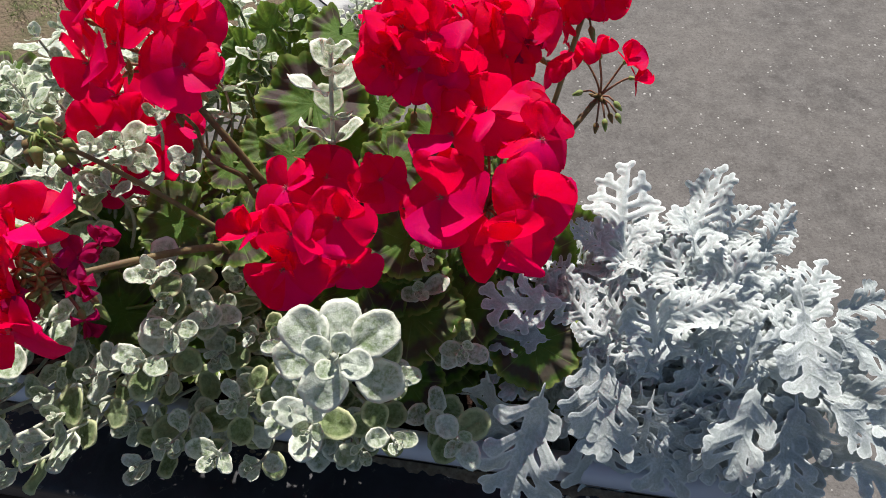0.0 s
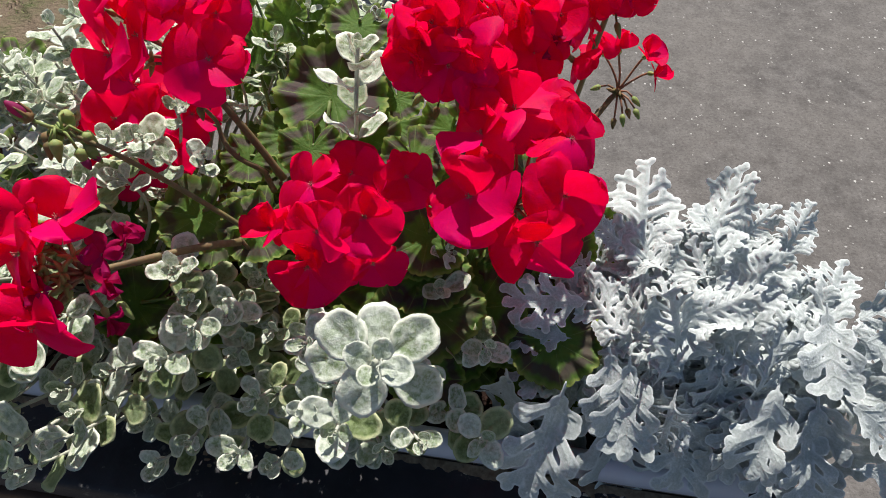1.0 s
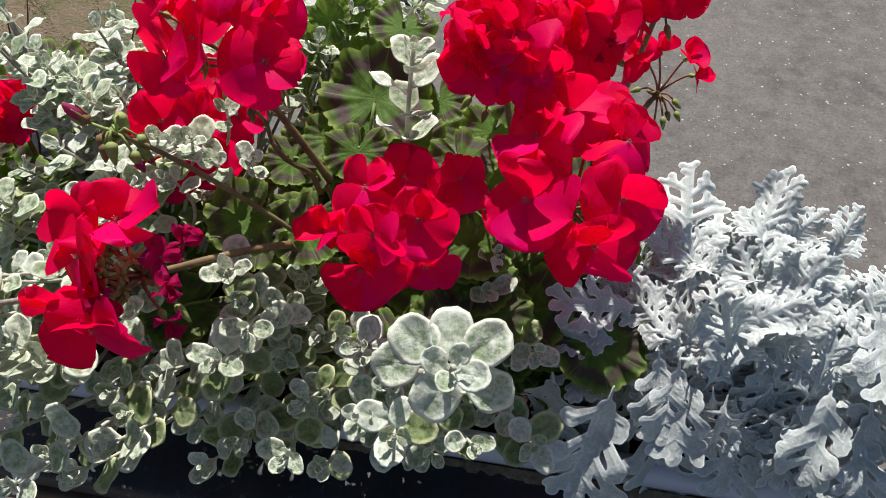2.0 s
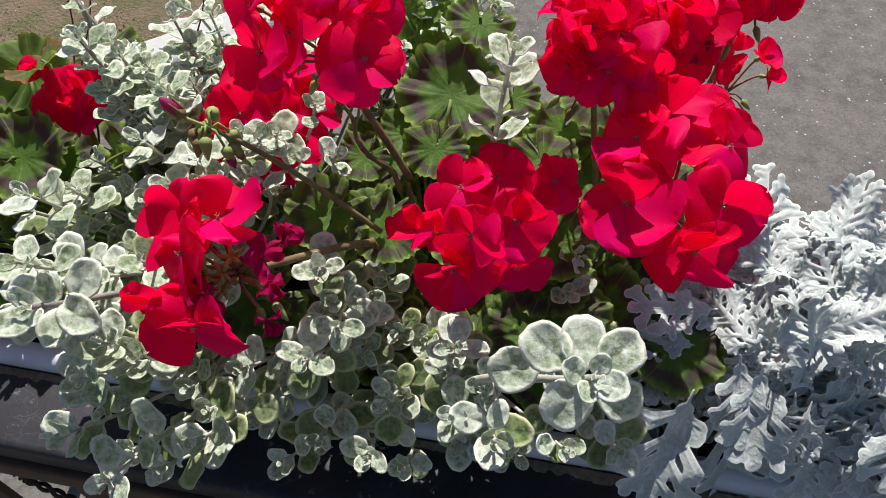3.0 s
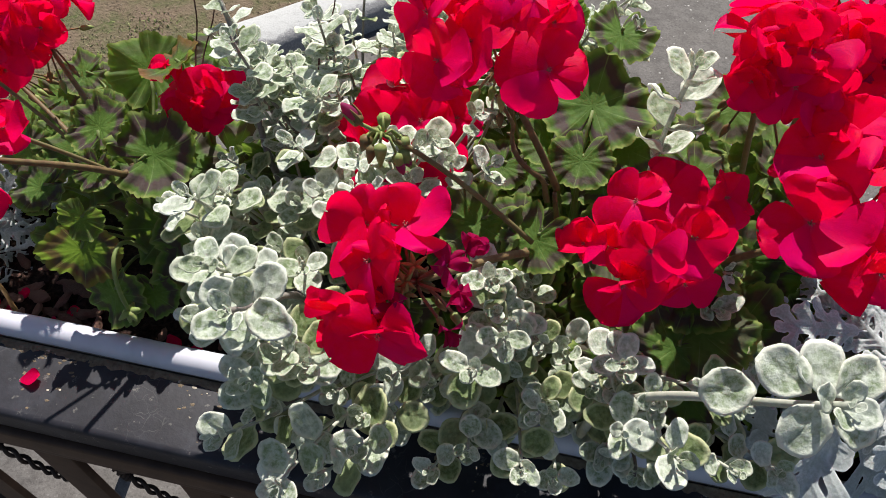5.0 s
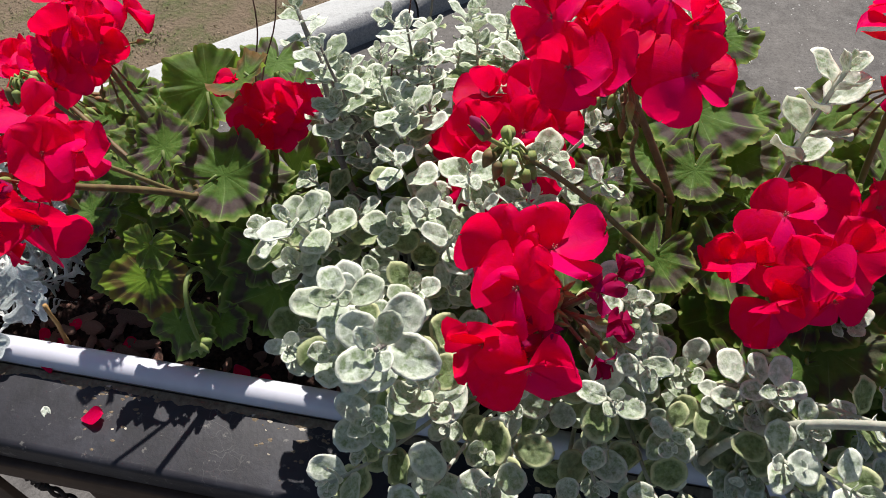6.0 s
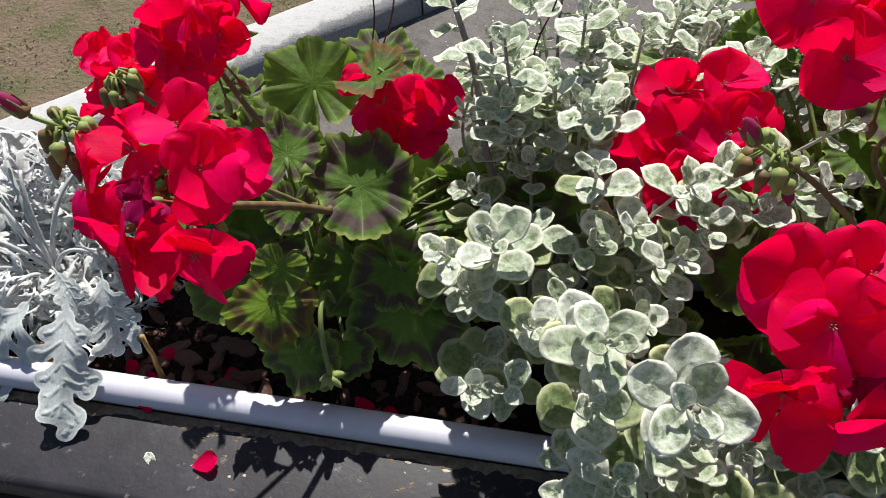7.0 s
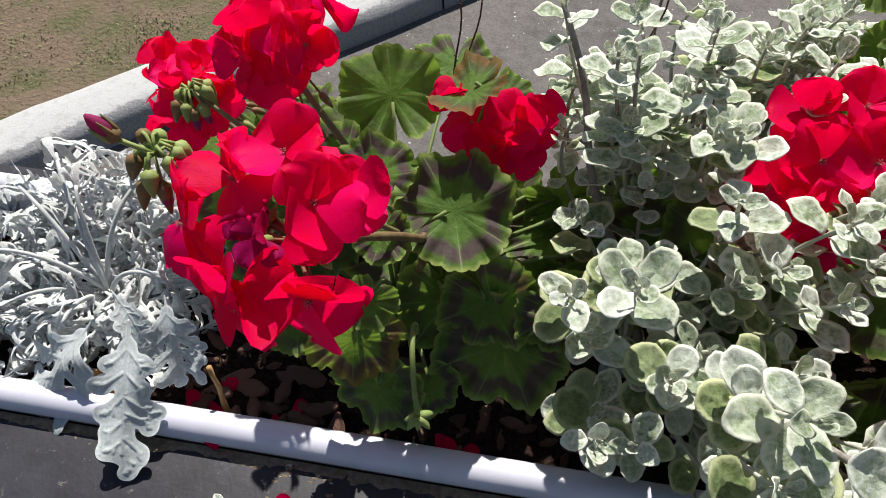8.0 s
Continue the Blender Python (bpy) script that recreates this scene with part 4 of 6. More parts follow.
def open_head(plant, hub, root, flowers, seed, label="", stem=STEM_BROWN, buds=5, spent=(), stars=3):
    """A loose head: each flower (x, y, z, u, v, size) stands on a thin stalk of its own that leaves the hub; u, v turn its face."""
    rnd = random.Random(seed)
    hub, root = Vector(hub), Vector(root)
    bm = bmesh.new()
    out = hub - root
    way = out.normalized()
    tube(bm, plant.local(bezier(root, root + out * 0.33 + Vector((0, 0, 0.06 * out.length)), hub - out * 0.30, hub, 14)), 0.0027, 0.0021, 8, 0, 0.06)
    for k in range(8):
        d = (Matrix.Rotation(k * 0.8, 3, way) @ way.orthogonal().normalized() - way * rnd.uniform(0.1, 0.8)).normalized()
        blob(bm, hub - plant.base, d, 0.010, 0.0024, 2, 5, 3)
    ends = [(Vector(f[:3]), facing(0.68 * f[3], 0.62 * f[4])) for f in flowers]
    for p, d in ends + [(Vector(q), (Vector(q) - hub).normalized()) for q in spent]:
        tip = p - d * 0.005
        tube(bm, plant.local(bezier(hub, hub + way * 0.006 + (tip - hub) * 0.3, tip - d * 0.007, tip, 6)), 0.0010, 0.0010, 6, 3)
        blob(bm, tip - d * 0.003 - plant.base, d, 0.009, 0.0023, 1, 6, 4)
    head = part("flower_head", bm, [stem, BUD_GREEN, BRACT, STALK_PINK], plant.ob, label)
    mean = sum(((p - hub) for p, d in ends), Vector()).normalized()
    for k in range(stars):
        d = (mean + 0.8 * Vector((rnd.uniform(-1, 1), rnd.uniform(-1, 1), rnd.uniform(-1, 1)))).normalized()
        p = hub + d * rnd.uniform(0.014, 0.024) - plant.base
        bm = bmesh.new()
        tube(bm, [hub - plant.base, p], 0.0010, 0.0010, 5, 1)
        side = d.orthogonal().normalized()
        for q in range(5):
            o = Matrix.Rotation(q * 1.2566, 3, d) @ side
            blob(bm, p, o + d * 0.35, 0.0085, 0.0016, 0, 5, 4)
        part("calyx", bm, [BUD_GREEN, STALK_PINK], head)
    for k in range(buds):
        d = (mean * rnd.uniform(-0.5, 0.7) + Vector((rnd.uniform(-1, 1), rnd.uniform(-1, 0.4), rnd.uniform(-1, 0.2)))).normalized()
        p = hub + d * rnd.uniform(0.014, 0.026)
        bm = bmesh.new()
        tube(bm, plant.local([hub, hub.lerp(p, 0.6) + Vector((0, 0, 0.003)), p]), 0.0010, 0.0009, 5, 2)
        blob(bm, p - plant.base, d + Vector((0, 0, -0.7)), rnd.uniform(0.010, 0.014), 0.0027, k % 2, 7, 5)
        part("bud", bm, [BUD_GREEN, BRACT, STALK_PINK], head)
    for k, (f, (p, d)) in enumerate(zip(flowers, ends)):
        kinds = HALF_FLORETS if f[5] < 0.037 else FLORETS
        piece("floret", kinds[(seed * 3 + k * 2) % len(kinds)], frame_of(p, d + Vector((rnd.uniform(-0.2, 0.2), rnd.uniform(-0.2, 0.2), rnd.uniform(-0.2, 0.2))), Vector((rnd.uniform(-0.6, 0.6), 0.5, 0.8)), 1.02 * f[5]), head, plant.base)
    for k, q in enumerate(spent):
        q = Vector(q)
        d = (q - hub).normalized()
        piece("spent_flower", FLORETS_OLD[k % 3], frame_of(q, d, d.orthogonal(), 0.027 - 0.003 * (k % 3)), head, plant.base)
    return head


g1 = Plant("geranium", (-0.13, 0.375, 0.545), "red geranium with zoned green leaves in full bloom", "geranium", "geraniums in the trough")
R = (-0.13, 0.375, 0.55)
open_head(g1, (0.018, 0.342, 0.772), (-0.03, 0.365, 0.700), [
    (-0.006, 0.326, 0.794, -0.45, -0.10, 0.056), (0.034, 0.311, 0.780, 0.15, -0.60, 0.056), (0.046, 0.333, 0.795, 0.65, 0.0, 0.049),
    (0.046, 0.364, 0.810, 0.60, 0.40, 0.045), (0.012, 0.378, 0.816, -0.05, 0.75, 0.050), (-0.004, 0.358, 0.812, -0.40, 0.60, 0.052),
    (0.028, 0.384, 0.812, 0.30, 0.80, 0.046),
], 1, "round bright red flower head, open in the middle", STEM_BROWN, 4, (), 5)
open_head(g1, (-0.088, 0.338, 0.752), (-0.120, 0.365, 0.700), [
    (-0.088, 0.296, 0.784, -0.15, -0.05, 0.041), (-0.098, 0.293, 0.755, -0.10, -0.60, 0.050), (-0.066, 0.312, 0.783, 0.45, -0.15, 0.046),
    (-0.081, 0.344, 0.783, 0.15, 0.55, 0.045), (-0.099, 0.325, 0.790, -0.30, 0.40, 0.043), (-0.123, 0.308, 0.767, -0.85, -0.10, 0.036),
    (-0.048, 0.345, 0.785, 0.70, 0.30, 0.038), (-0.062, 0.305, 0.750, 0.50, -0.60, 0.038), (-0.110, 0.308, 0.768, -0.55, -0.30, 0.038),
], 2, "bright red flower head with some buds below", STEM_BROWN, 7)
open_head(g1, (-0.210, 0.254, 0.776), (-0.157, 0.322, 0.732), [
    (-0.232, 0.244, 0.801, -0.50, -0.02, 0.048), (-0.240, 0.268, 0.799, -0.55, 0.55, 0.046), (-0.218, 0.264, 0.808, 0.25, 0.72, 0.046),
    (-0.244, 0.227, 0.776, -0.55, -0.45, 0.045), (-0.222, 0.218, 0.774, 0.05, -0.45, 0.052),
], 5, "half-faded red flower head with shrivelled flowers", STEM_BROWN, 6,
    [(-0.194, 0.254, 0.794), (-0.188, 0.240, 0.789), (-0.190, 0.232, 0.768), (-0.217, 0.232, 0.783), (-0.186, 0.264, 0.796)], 9)
open_head(g1, (-0.190, 0.386, 0.822), (-0.145, 0.380, 0.735), [
    (-0.205, 0.370, 0.851, -0.10, 0.0, 0.050), (-0.160, 0.360, 0.846, 0.45, -0.15, 0.048), (-0.222, 0.362, 0.842, -0.50, -0.30, 0.046),
    (-0.205, 0.395, 0.868, -0.10, 0.60, 0.048), (-0.175, 0.400, 0.864, 0.40, 0.60, 0.044),
    (-0.235, 0.390, 0.853, -0.75, 0.25, 0.046), (-0.162, 0.385, 0.860, 0.75, 0.30, 0.038),
], 4, "large bright red flower head, fully open", STEM_BROWN, 10)
open_head(g1, (-0.250, 0.425, 0.718), (-0.190, 0.400, 0.620), [
    (-0.272, 0.400, 0.757, -0.30, 0.20, 0.052), (-0.265, 0.378, 0.735, -0.10, -0.40, 0.052), (-0.245, 0.400, 0.760, 0.20, 0.30, 0.052),
    (-0.275, 0.434, 0.760, -0.30, 0.70, 0.048), (-0.235, 0.385, 0.745, 0.40, -0.20, 0.050), (-0.290, 0.400, 0.735, -0.70, -0.10, 0.048),
    (-0.225, 0.420, 0.750, 0.60, 0.40, 0.046), (-0.245, 0.440, 0.764, 0.10, 0.80, 0.046),
], 6, "red flower head half hidden among woolly leaves", STEM_BROWN, 3, (), 0)
bud_head(g1, (-0.247, 0.326, 0.812), (-0.155, 0.335, 0.728), 21, 10, "nodding cluster of green buds on a long stalk")

g2 = Plant("geranium", (0.01, 0.42, 0.545), "red geranium with zoned leaves and several flower heads", "geranium", "geraniums in the trough")
R2 = (0.01, 0.42, 0.55)
umbel(g2, (-0.032, 0.412, 0.828), (0.0, -0.45, 0.9), 0.045, 17, R2, 7, 1.8, 0.045, label="wide bright red flower head",
      faces=[(0.15, -0.91, 0.38), (-0.28, -0.72, 0.64), (-0.18, -0.49, 0.85), (0.69, -0.51, 0.5), (0.69, -0.71, 0.14), (0.29, -0.55, 0.79), (-0.48, -0.82, 0.32)])
umbel(g2, (0.018, 0.468, 0.815), (0.2, -0.2, 0.95), 0.047, 16, R2, 8, 1.8, 0.044, 0.1, label="wide bright red flower head with a few spent flowers",
      faces=[(0.03, -0.99, 0.13), (0.4, -0.88, 0.26), (-0.07, -0.7, 0.71), (0.72, -0.64, -0.27), (-0.28, -0.79, 0.54), (0.39, -0.66, 0.64)])
open_head(g2, (0.090, 0.573, 0.688), (0.055, 0.53, 0.653), [
    (0.072, 0.580, 0.722, -0.5, 0.5, 0.0368), (0.086, 0.580, 0.726, 0.1, 0.5, 0.0368), (0.109, 0.580, 0.722, 0.5, 0.3, 0.0368), (0.117, 0.574, 0.708, 0.8, -0.3, 0.034),
], 9, "sparse flower head with few narrow red petals", STEM_BROWN, 7, (), 0)
umbel(g2, (0.068, 0.503, 0.825), (0.2, 0.0, 1.0), 0.026, 7, R2, 10, 1.6, 0.036, label="small red flower head")

g3 = Plant("geranium", (-0.50, 0.375, 0.545), "red geranium with strongly zoned leaves over bare soil", "geranium", "geraniums in the trough")
R3 = (-0.50, 0.375, 0.55)
open_head(g3, (-0.520, 0.290, 0.772), (-0.478, 0.362, 0.695), [
    (-0.511, 0.293, 0.795, 0.25, 0.40, 0.044), (-0.502, 0.310, 0.783, 0.65, 0.20, 0.038), (-0.507, 0.261, 0.771, 0.15, -0.35, 0.056),
    (-0.547, 0.268, 0.772, -0.55, -0.40, 0.047), (-0.568, 0.282, 0.783, -0.85, 0.0, 0.040), (-0.550, 0.304, 0.791, -0.50, 0.45, 0.048),
    (-0.530, 0.316, 0.799, -0.10, 0.75, 0.046), (-0.540, 0.260, 0.758, -0.30, -0.75, 0.044),
], 11, "large bright red flower head beside the rim", STEM_BROWN, 5, [(-0.527, 0.272, 0.793), (-0.535, 0.280, 0.788)], 6)
umbel(g3, (-0.582, 0.450, 0.760), (-0.1, 0.0, 0.95), 0.043, 14, (-0.500, 0.395, 0.670), 12, 1.8, 0.044, label="large bright red flower head, fully open",
      faces=[(0.1, -0.82, 0.57), (0.72, -0.59, 0.36), (0.2, -0.98, -0.08), (-0.34, -0.91, 0.24), (0.46, -0.51, 0.72)])
umbel(g3, (-0.655, 0.455, 0.705), (-0.4, -0.2, 0.85), 0.038, 11, (-0.510, 0.385, 0.640), 14, 1.8, 0.042, 0.0, STEM_BROWN, 8, 0.2, "bright red flower head with green buds",
      faces=[(0.28, -0.81, 0.51), (0.86, -0.45, 0.23), (0.13, -0.46, 0.88), (0.14, -0.99, -0.01), (0.52, -0.2, 0.83)])
open_head(g3, (-0.452, 0.452, 0.695), (-0.462, 0.448, 0.55), [
    (-0.434, 0.438, 0.728, 0.20, 0.0, 0.040), (-0.460, 0.438, 0.722, -0.30, -0.10, 0.040), (-0.446, 0.428, 0.714, 0.10, -0.40, 0.040),
    (-0.424, 0.446, 0.722, 0.60, 0.10, 0.040), (-0.470, 0.446, 0.728, -0.60, 0.20, 0.034), (-0.432, 0.432, 0.712, 0.3, -0.30, 0.038),
], 13, "red flower head tucked under a leaf", STEM_BROWN, 2, (), 0)
bud_head(g3, (-0.633, 0.418, 0.739), (-0.510, 0.385, 0.650), 23, 11, "tight cluster of green buds", False)
bud_head(g3, (-0.588, 0.309, 0.796), (-0.485, 0.365, 0.690), 22, 11, "cluster of green buds with one opening red")

main_stem(g1, R, (-0.146, 0.376, 0.735))
main_stem(g1, (-0.14, 0.36, 0.55), (-0.158, 0.325, 0.732), 0.0034)
main_stem(g1, (-0.12, 0.365, 0.55), (-0.120, 0.365, 0.702), 0.0036)
main_stem(g1, (-0.11, 0.37, 0.55), (-0.03, 0.365, 0.702), 0.0034)
main_stem(g1, (-0.150, 0.372, 0.730), (-0.190, 0.372, 0.815), 0.0022, STEM_BROWN, "flower_stalk")
main_stem(g3, R3, (-0.478, 0.364, 0.697), 0.0046)
main_stem(g3, (-0.505, 0.38, 0.55), (-0.500, 0.395, 0.672), 0.0046)
for a, b in (((-0.46, 0.45, 0.63), (-0.490, 0.545, 0.770)), ((-0.47, 0.44, 0.63), (-0.472, 0.560, 0.765)), ((-0.36, 0.46, 0.66), (-0.350, 0.540, 0.790))):
    main_stem(g3, a, b, 0.0011, STEM_RED, "bare_stalk")

TOWARDS = Vector((0.1, -0.5, 0.85))
LEAVES_LEFT = [
    (-0.462, 0.380, 0.707, 0.05, -0.7, 0.8, 0.070), (-0.515, 0.394, 0.714, -0.1, -0.6, 0.8, 0.050), (-0.502, 0.356, 0.701, 0.0, -0.8, 0.6, 0.034),
    (-0.524, 0.487, 0.697, 0.1, -0.7, 0.8, 0.070), (-0.510, 0.312, 0.644, 0.45, -0.95, 0.25, 0.058), (-0.500, 0.308, 0.597, -0.1, -0.9, 0.5, 0.058),
    (-0.468, 0.318, 0.594, 0.3, -0.9, 0.5, 0.042), (-0.462, 0.352, 0.640, 0.0, -0.9, 0.45, 0.070), (-0.425, 0.335, 0.622, -0.1, -0.9, 0.5, 0.082),
    (-0.656, 0.47, 0.647, 0.0, -0.5, 0.85, 0.048), (-0.625, 0.48, 0.662, 0.0, -0.5, 0.85, 0.048),
]
LEAVES_EDGE = [
    (-0.611, 0.5, 0.672, 0.0, -0.5, 0.85, 0.048), (-0.617, 0.44, 0.644, 0.0, -0.5, 0.85, 0.048), (-0.634, 0.42, 0.637, 0.0, -0.5, 0.85, 0.048),
    (-0.583, 0.45, 0.659, 0.0, -0.5, 0.85, 0.048), (-0.597, 0.38, 0.64, 0.0, -0.5, 0.85, 0.048), (-0.591, 0.5, 0.662, 0.0, -0.5, 0.85, 0.048),
    (-0.548, 0.46, 0.667, 0.0, -0.5, 0.85, 0.048), (-0.503, 0.322, 0.678, 0.2, -0.8, 0.5, 0.034), (-0.435, 0.350, 0.652, -0.1, -0.9, 0.5, 0.062),
    (-0.39, 0.35, 0.655, 0.0, -0.9, 0.5, 0.056), (-0.585, 0.417, 0.654, -0.2, -0.5, 0.8, 0.06),
]
LEAVES_BEHIND = [
    (-0.595, 0.38, 0.636, -0.2, -0.5, 0.8, 0.05), (-0.564, 0.345, 0.614, 0.0, -0.6, 0.8, 0.05), (-0.551, 0.472, 0.669, 0.0, -0.4, 0.9, 0.06),
    (-0.567, 0.505, 0.643, -0.1, -0.3, 0.9, 0.06), (-0.487, 0.553, 0.681, 0.1, -0.3, 0.9, 0.06), (-0.447, 0.5, 0.695, 0.1, -0.4, 0.9, 0.045),
    (-0.61, 0.47, 0.64, 0.0, -0.4, 0.9, 0.055), (-0.545, 0.43, 0.69, 0.0, -0.4, 0.9, 0.05),
    (-0.47, 0.42, 0.66, 0.2, -0.3, 0.9, 0.07),
]
for i, (x, y, z, nx, ny, nz, w) in enumerate(LEAVES_LEFT + LEAVES_EDGE + LEAVES_BEHIND):
    c = Vector((x, y, z))
    geranium_leaf(g3, c, (nx, ny, nz), Vector((0.05, -0.6, -0.8)) if i == 4 else Vector((0.8, 0.3, 0.3)) if i == 0 else Vector((-0.2, 0.7, 0.4)) if i in (1, 3) else Vector((x + 0.49, -0.08, -0.02 - 0.02 * (i % 3))), w, R3, 30 + i, "green leaf blade turning red at its edge" if i == 4 else "", WORN_LEAF if i == 4 else FAINT_LEAF if i == 3 else DEEP_LEAF if i < 3 else None, 1.0 if 3 <= i <= 8 or i in (18, 19, 20) else 0.55)
geranium_leaf(g3, (-0.466, 0.446, 0.748), (-0.40, 0.10, 0.9), (-1.0, -0.35, -0.2), 0.050, R3, 49, "pinkish wrinkled leaf blade over a flower head", WORN_LEAF)
LEAVES_MIDDLE = [
    (-0.128, 0.455, 0.756, 0.1, -0.6, 0.75, 0.078), (-0.116, 0.505, 0.784, 0.2, -0.4, 0.85, 0.048), (-0.192, 0.338, 0.738, 0.1, -0.5, 0.85, 0.055),
    (-0.056, 0.4, 0.748, 0.0, -0.5, 0.85, 0.048), (-0.152, 0.338, 0.73, 0.2, -0.6, 0.8, 0.048), (-0.19, 0.415, 0.718, 0.0, -0.5, 0.85, 0.042),
    (-0.131, 0.403, 0.745, 0.1, -0.6, 0.8, 0.044), (-0.165, 0.365, 0.705, -0.1, -0.5, 0.85, 0.055),
]
LEAVES_UNDER = [
    (-0.1, 0.37, 0.7, 0.1, -0.5, 0.85, 0.06), (-0.04, 0.35, 0.69, 0.1, -0.6, 0.8, 0.062), (-0.21, 0.37, 0.68, -0.2, -0.5, 0.8, 0.06),
    (-0.03, 0.29, 0.645, 0.1, -0.7, 0.7, 0.05), (-0.174, 0.431, 0.703, 0.0, -0.5, 0.85, 0.05), (-0.085, 0.480, 0.735, 0.1, -0.7, 0.9, 0.040),
    (-0.155, 0.425, 0.735, 0.2, -0.4, 0.9, 0.044), (-0.1, 0.435, 0.735, -0.1, -0.5, 0.85, 0.05),
]
for i, (x, y, z, nx, ny, nz, w) in enumerate(LEAVES_MIDDLE + LEAVES_UNDER):
    geranium_leaf(g1, (x, y, z), (nx, ny, nz), Vector((0.1, 0.7, 0.5)) if i == 0 else Vector((x + 0.12, -0.10, -0.02)), w, R, 50 + i, blade=DEEP_LEAF if i == 0 else None)
LEAVES_RIGHT = [
    (-0.147, 0.47, 0.719, -0.1, -0.5, 0.85, 0.047), (-0.119, 0.46, 0.682, 0.1, -0.5, 0.85, 0.043), (-0.092, 0.44, 0.666, -0.2, -0.4, 0.85, 0.046),
    (-0.073, 0.47, 0.669, -0.1, -0.4, 0.85, 0.049), (-0.044, 0.49, 0.7, 0.2, -0.6, 0.85, 0.051), (-0.03, 0.46, 0.682, -0.2, -0.5, 0.85, 0.054),
    (-0.049, 0.44, 0.652, 0.0, -0.5, 0.85, 0.051),
]
LEAVES_FAR = [
    (-0.129, 0.42, 0.665, -0.2, -0.5, 0.85, 0.05), (-0.023, 0.5, 0.73, -0.1, -0.7, 0.85, 0.054), (-0.005, 0.48, 0.686, -0.0, -0.5, 0.85, 0.054),
    (-0.096, 0.49, 0.703, 0.1, -0.4, 0.85, 0.048), (-0.013, 0.45, 0.649, 0.2, -0.6, 0.85, 0.055), (-0.166, 0.44, 0.672, 0.2, -0.7, 0.85, 0.044),
    (-0.06, 0.42, 0.644, -0.1, -0.4, 0.85, 0.048),
]
for i, (x, y, z, nx, ny, nz, w) in enumerate(LEAVES_RIGHT + LEAVES_FAR):
    geranium_leaf(g2, (x, y, z), (nx, ny, nz), Vector((x + 0.01, -0.08, -0.02)), w, R2, 150 + i)
for i, (x, y, z) in enumerate(((0.050, 0.40, 0.660), (0.030, 0.43, 0.672), (0.072, 0.43, 0.650), (0.0, 0.40, 0.668), (0.055, 0.37, 0.640))):
    geranium_leaf(g2, (x, y, z), (0.1 * math.sin(i * 2), -0.8, 0.7), (math.cos(i * 1.7), -0.3, -0.2), 0.060, R2, 190 + i, lean=1.0)
rnd = random.Random(77)
for i in range(16):
    a = rnd.uniform(0, 6.28)
    c = Vector((-0.04 + 0.075 * math.cos(a), 0.43 + 0.07 * math.sin(a), rnd.uniform(0.63, 0.72)))
    geranium_leaf(g2, c, TOWARDS + Vector((rnd.uniform(-0.3, 0.3), rnd.uniform(-0.3, 0.3), 0)), Vector((math.cos(a), math.sin(a), -0.2)), rnd.uniform(0.045, 0.068), R2, 70 + i)

rnd = random.Random(78)
for i in range(15):
    c = Vector((rnd.uniform(-0.26, 0.0), rnd.uniform(0.30, 0.40), rnd.uniform(0.60, 0.68)))
    geranium_leaf(g1, c, (rnd.uniform(-0.3, 0.3), -0.55, 0.8), (rnd.uniform(-1, 1), -0.5, -0.1), rnd.uniform(0.05, 0.075), R, 90 + i)
for i in range(12):
    c = Vector((rnd.uniform(-0.23, -0.08), rnd.uniform(0.42, 0.49), rnd.uniform(0.62, 0.705)))
    geranium_leaf(g1, c, (rnd.uniform(-0.3, 0.3), -0.5, 0.8), (rnd.uniform(-1, 1), -0.3, 0.2), rnd.uniform(0.04, 0.065), R, 170 + i)
for i in range(8):
    c = Vector((rnd.uniform(-0.03, 0.09), rnd.uniform(0.30, 0.38), rnd.uniform(0.595, 0.66)))
    geranium_leaf(g2, c, (rnd.uniform(-0.3, 0.3), -0.6, 0.75), (rnd.uniform(-1, 1), -0.5, -0.1), rnd.uniform(0.05, 0.07), R2, 110 + i)
for i in range(9):
    c = Vector((rnd.uniform(-0.60, -0.40), rnd.uniform(0.40, 0.455), rnd.uniform(0.61, 0.67)))
    geranium_leaf(g3, c, (rnd.uniform(-0.3, 0.3), -0.5, 0.8), (rnd.uniform(-1, 1), -0.5, -0.1), rnd.uniform(0.05, 0.075), R3, 130 + i)

for i in range(14):
    c = Vector((rnd.uniform(-0.41, -0.26), rnd.uniform(0.37, 0.45), rnd.uniform(0.62, 0.70)))
    geranium_leaf(g1 if i % 2 else g3, c, (rnd.uniform(-0.3, 0.3), -0.9, 0.5), (rnd.uniform(-1, 1), -0.5, -0.1), rnd.uniform(0.045, 0.065), R if i % 2 else R3, 230 + i, blade=FAINT_LEAF if i % 3 else None, lean=1.0)
for i in range(11):
    c = Vector((rnd.uniform(-0.225, -0.15), rnd.uniform(0.50, 0.54), rnd.uniform(0.70, 0.785)))
    geranium_leaf(g1, c, (rnd.uniform(-0.4, 0.4), -0.7, 0.6), (rnd.uniform(-1, 1), -0.3, 0.4), rnd.uniform(0.026, 0.040), R, 250 + i, blade=FAINT_LEAF, lean=1.0)

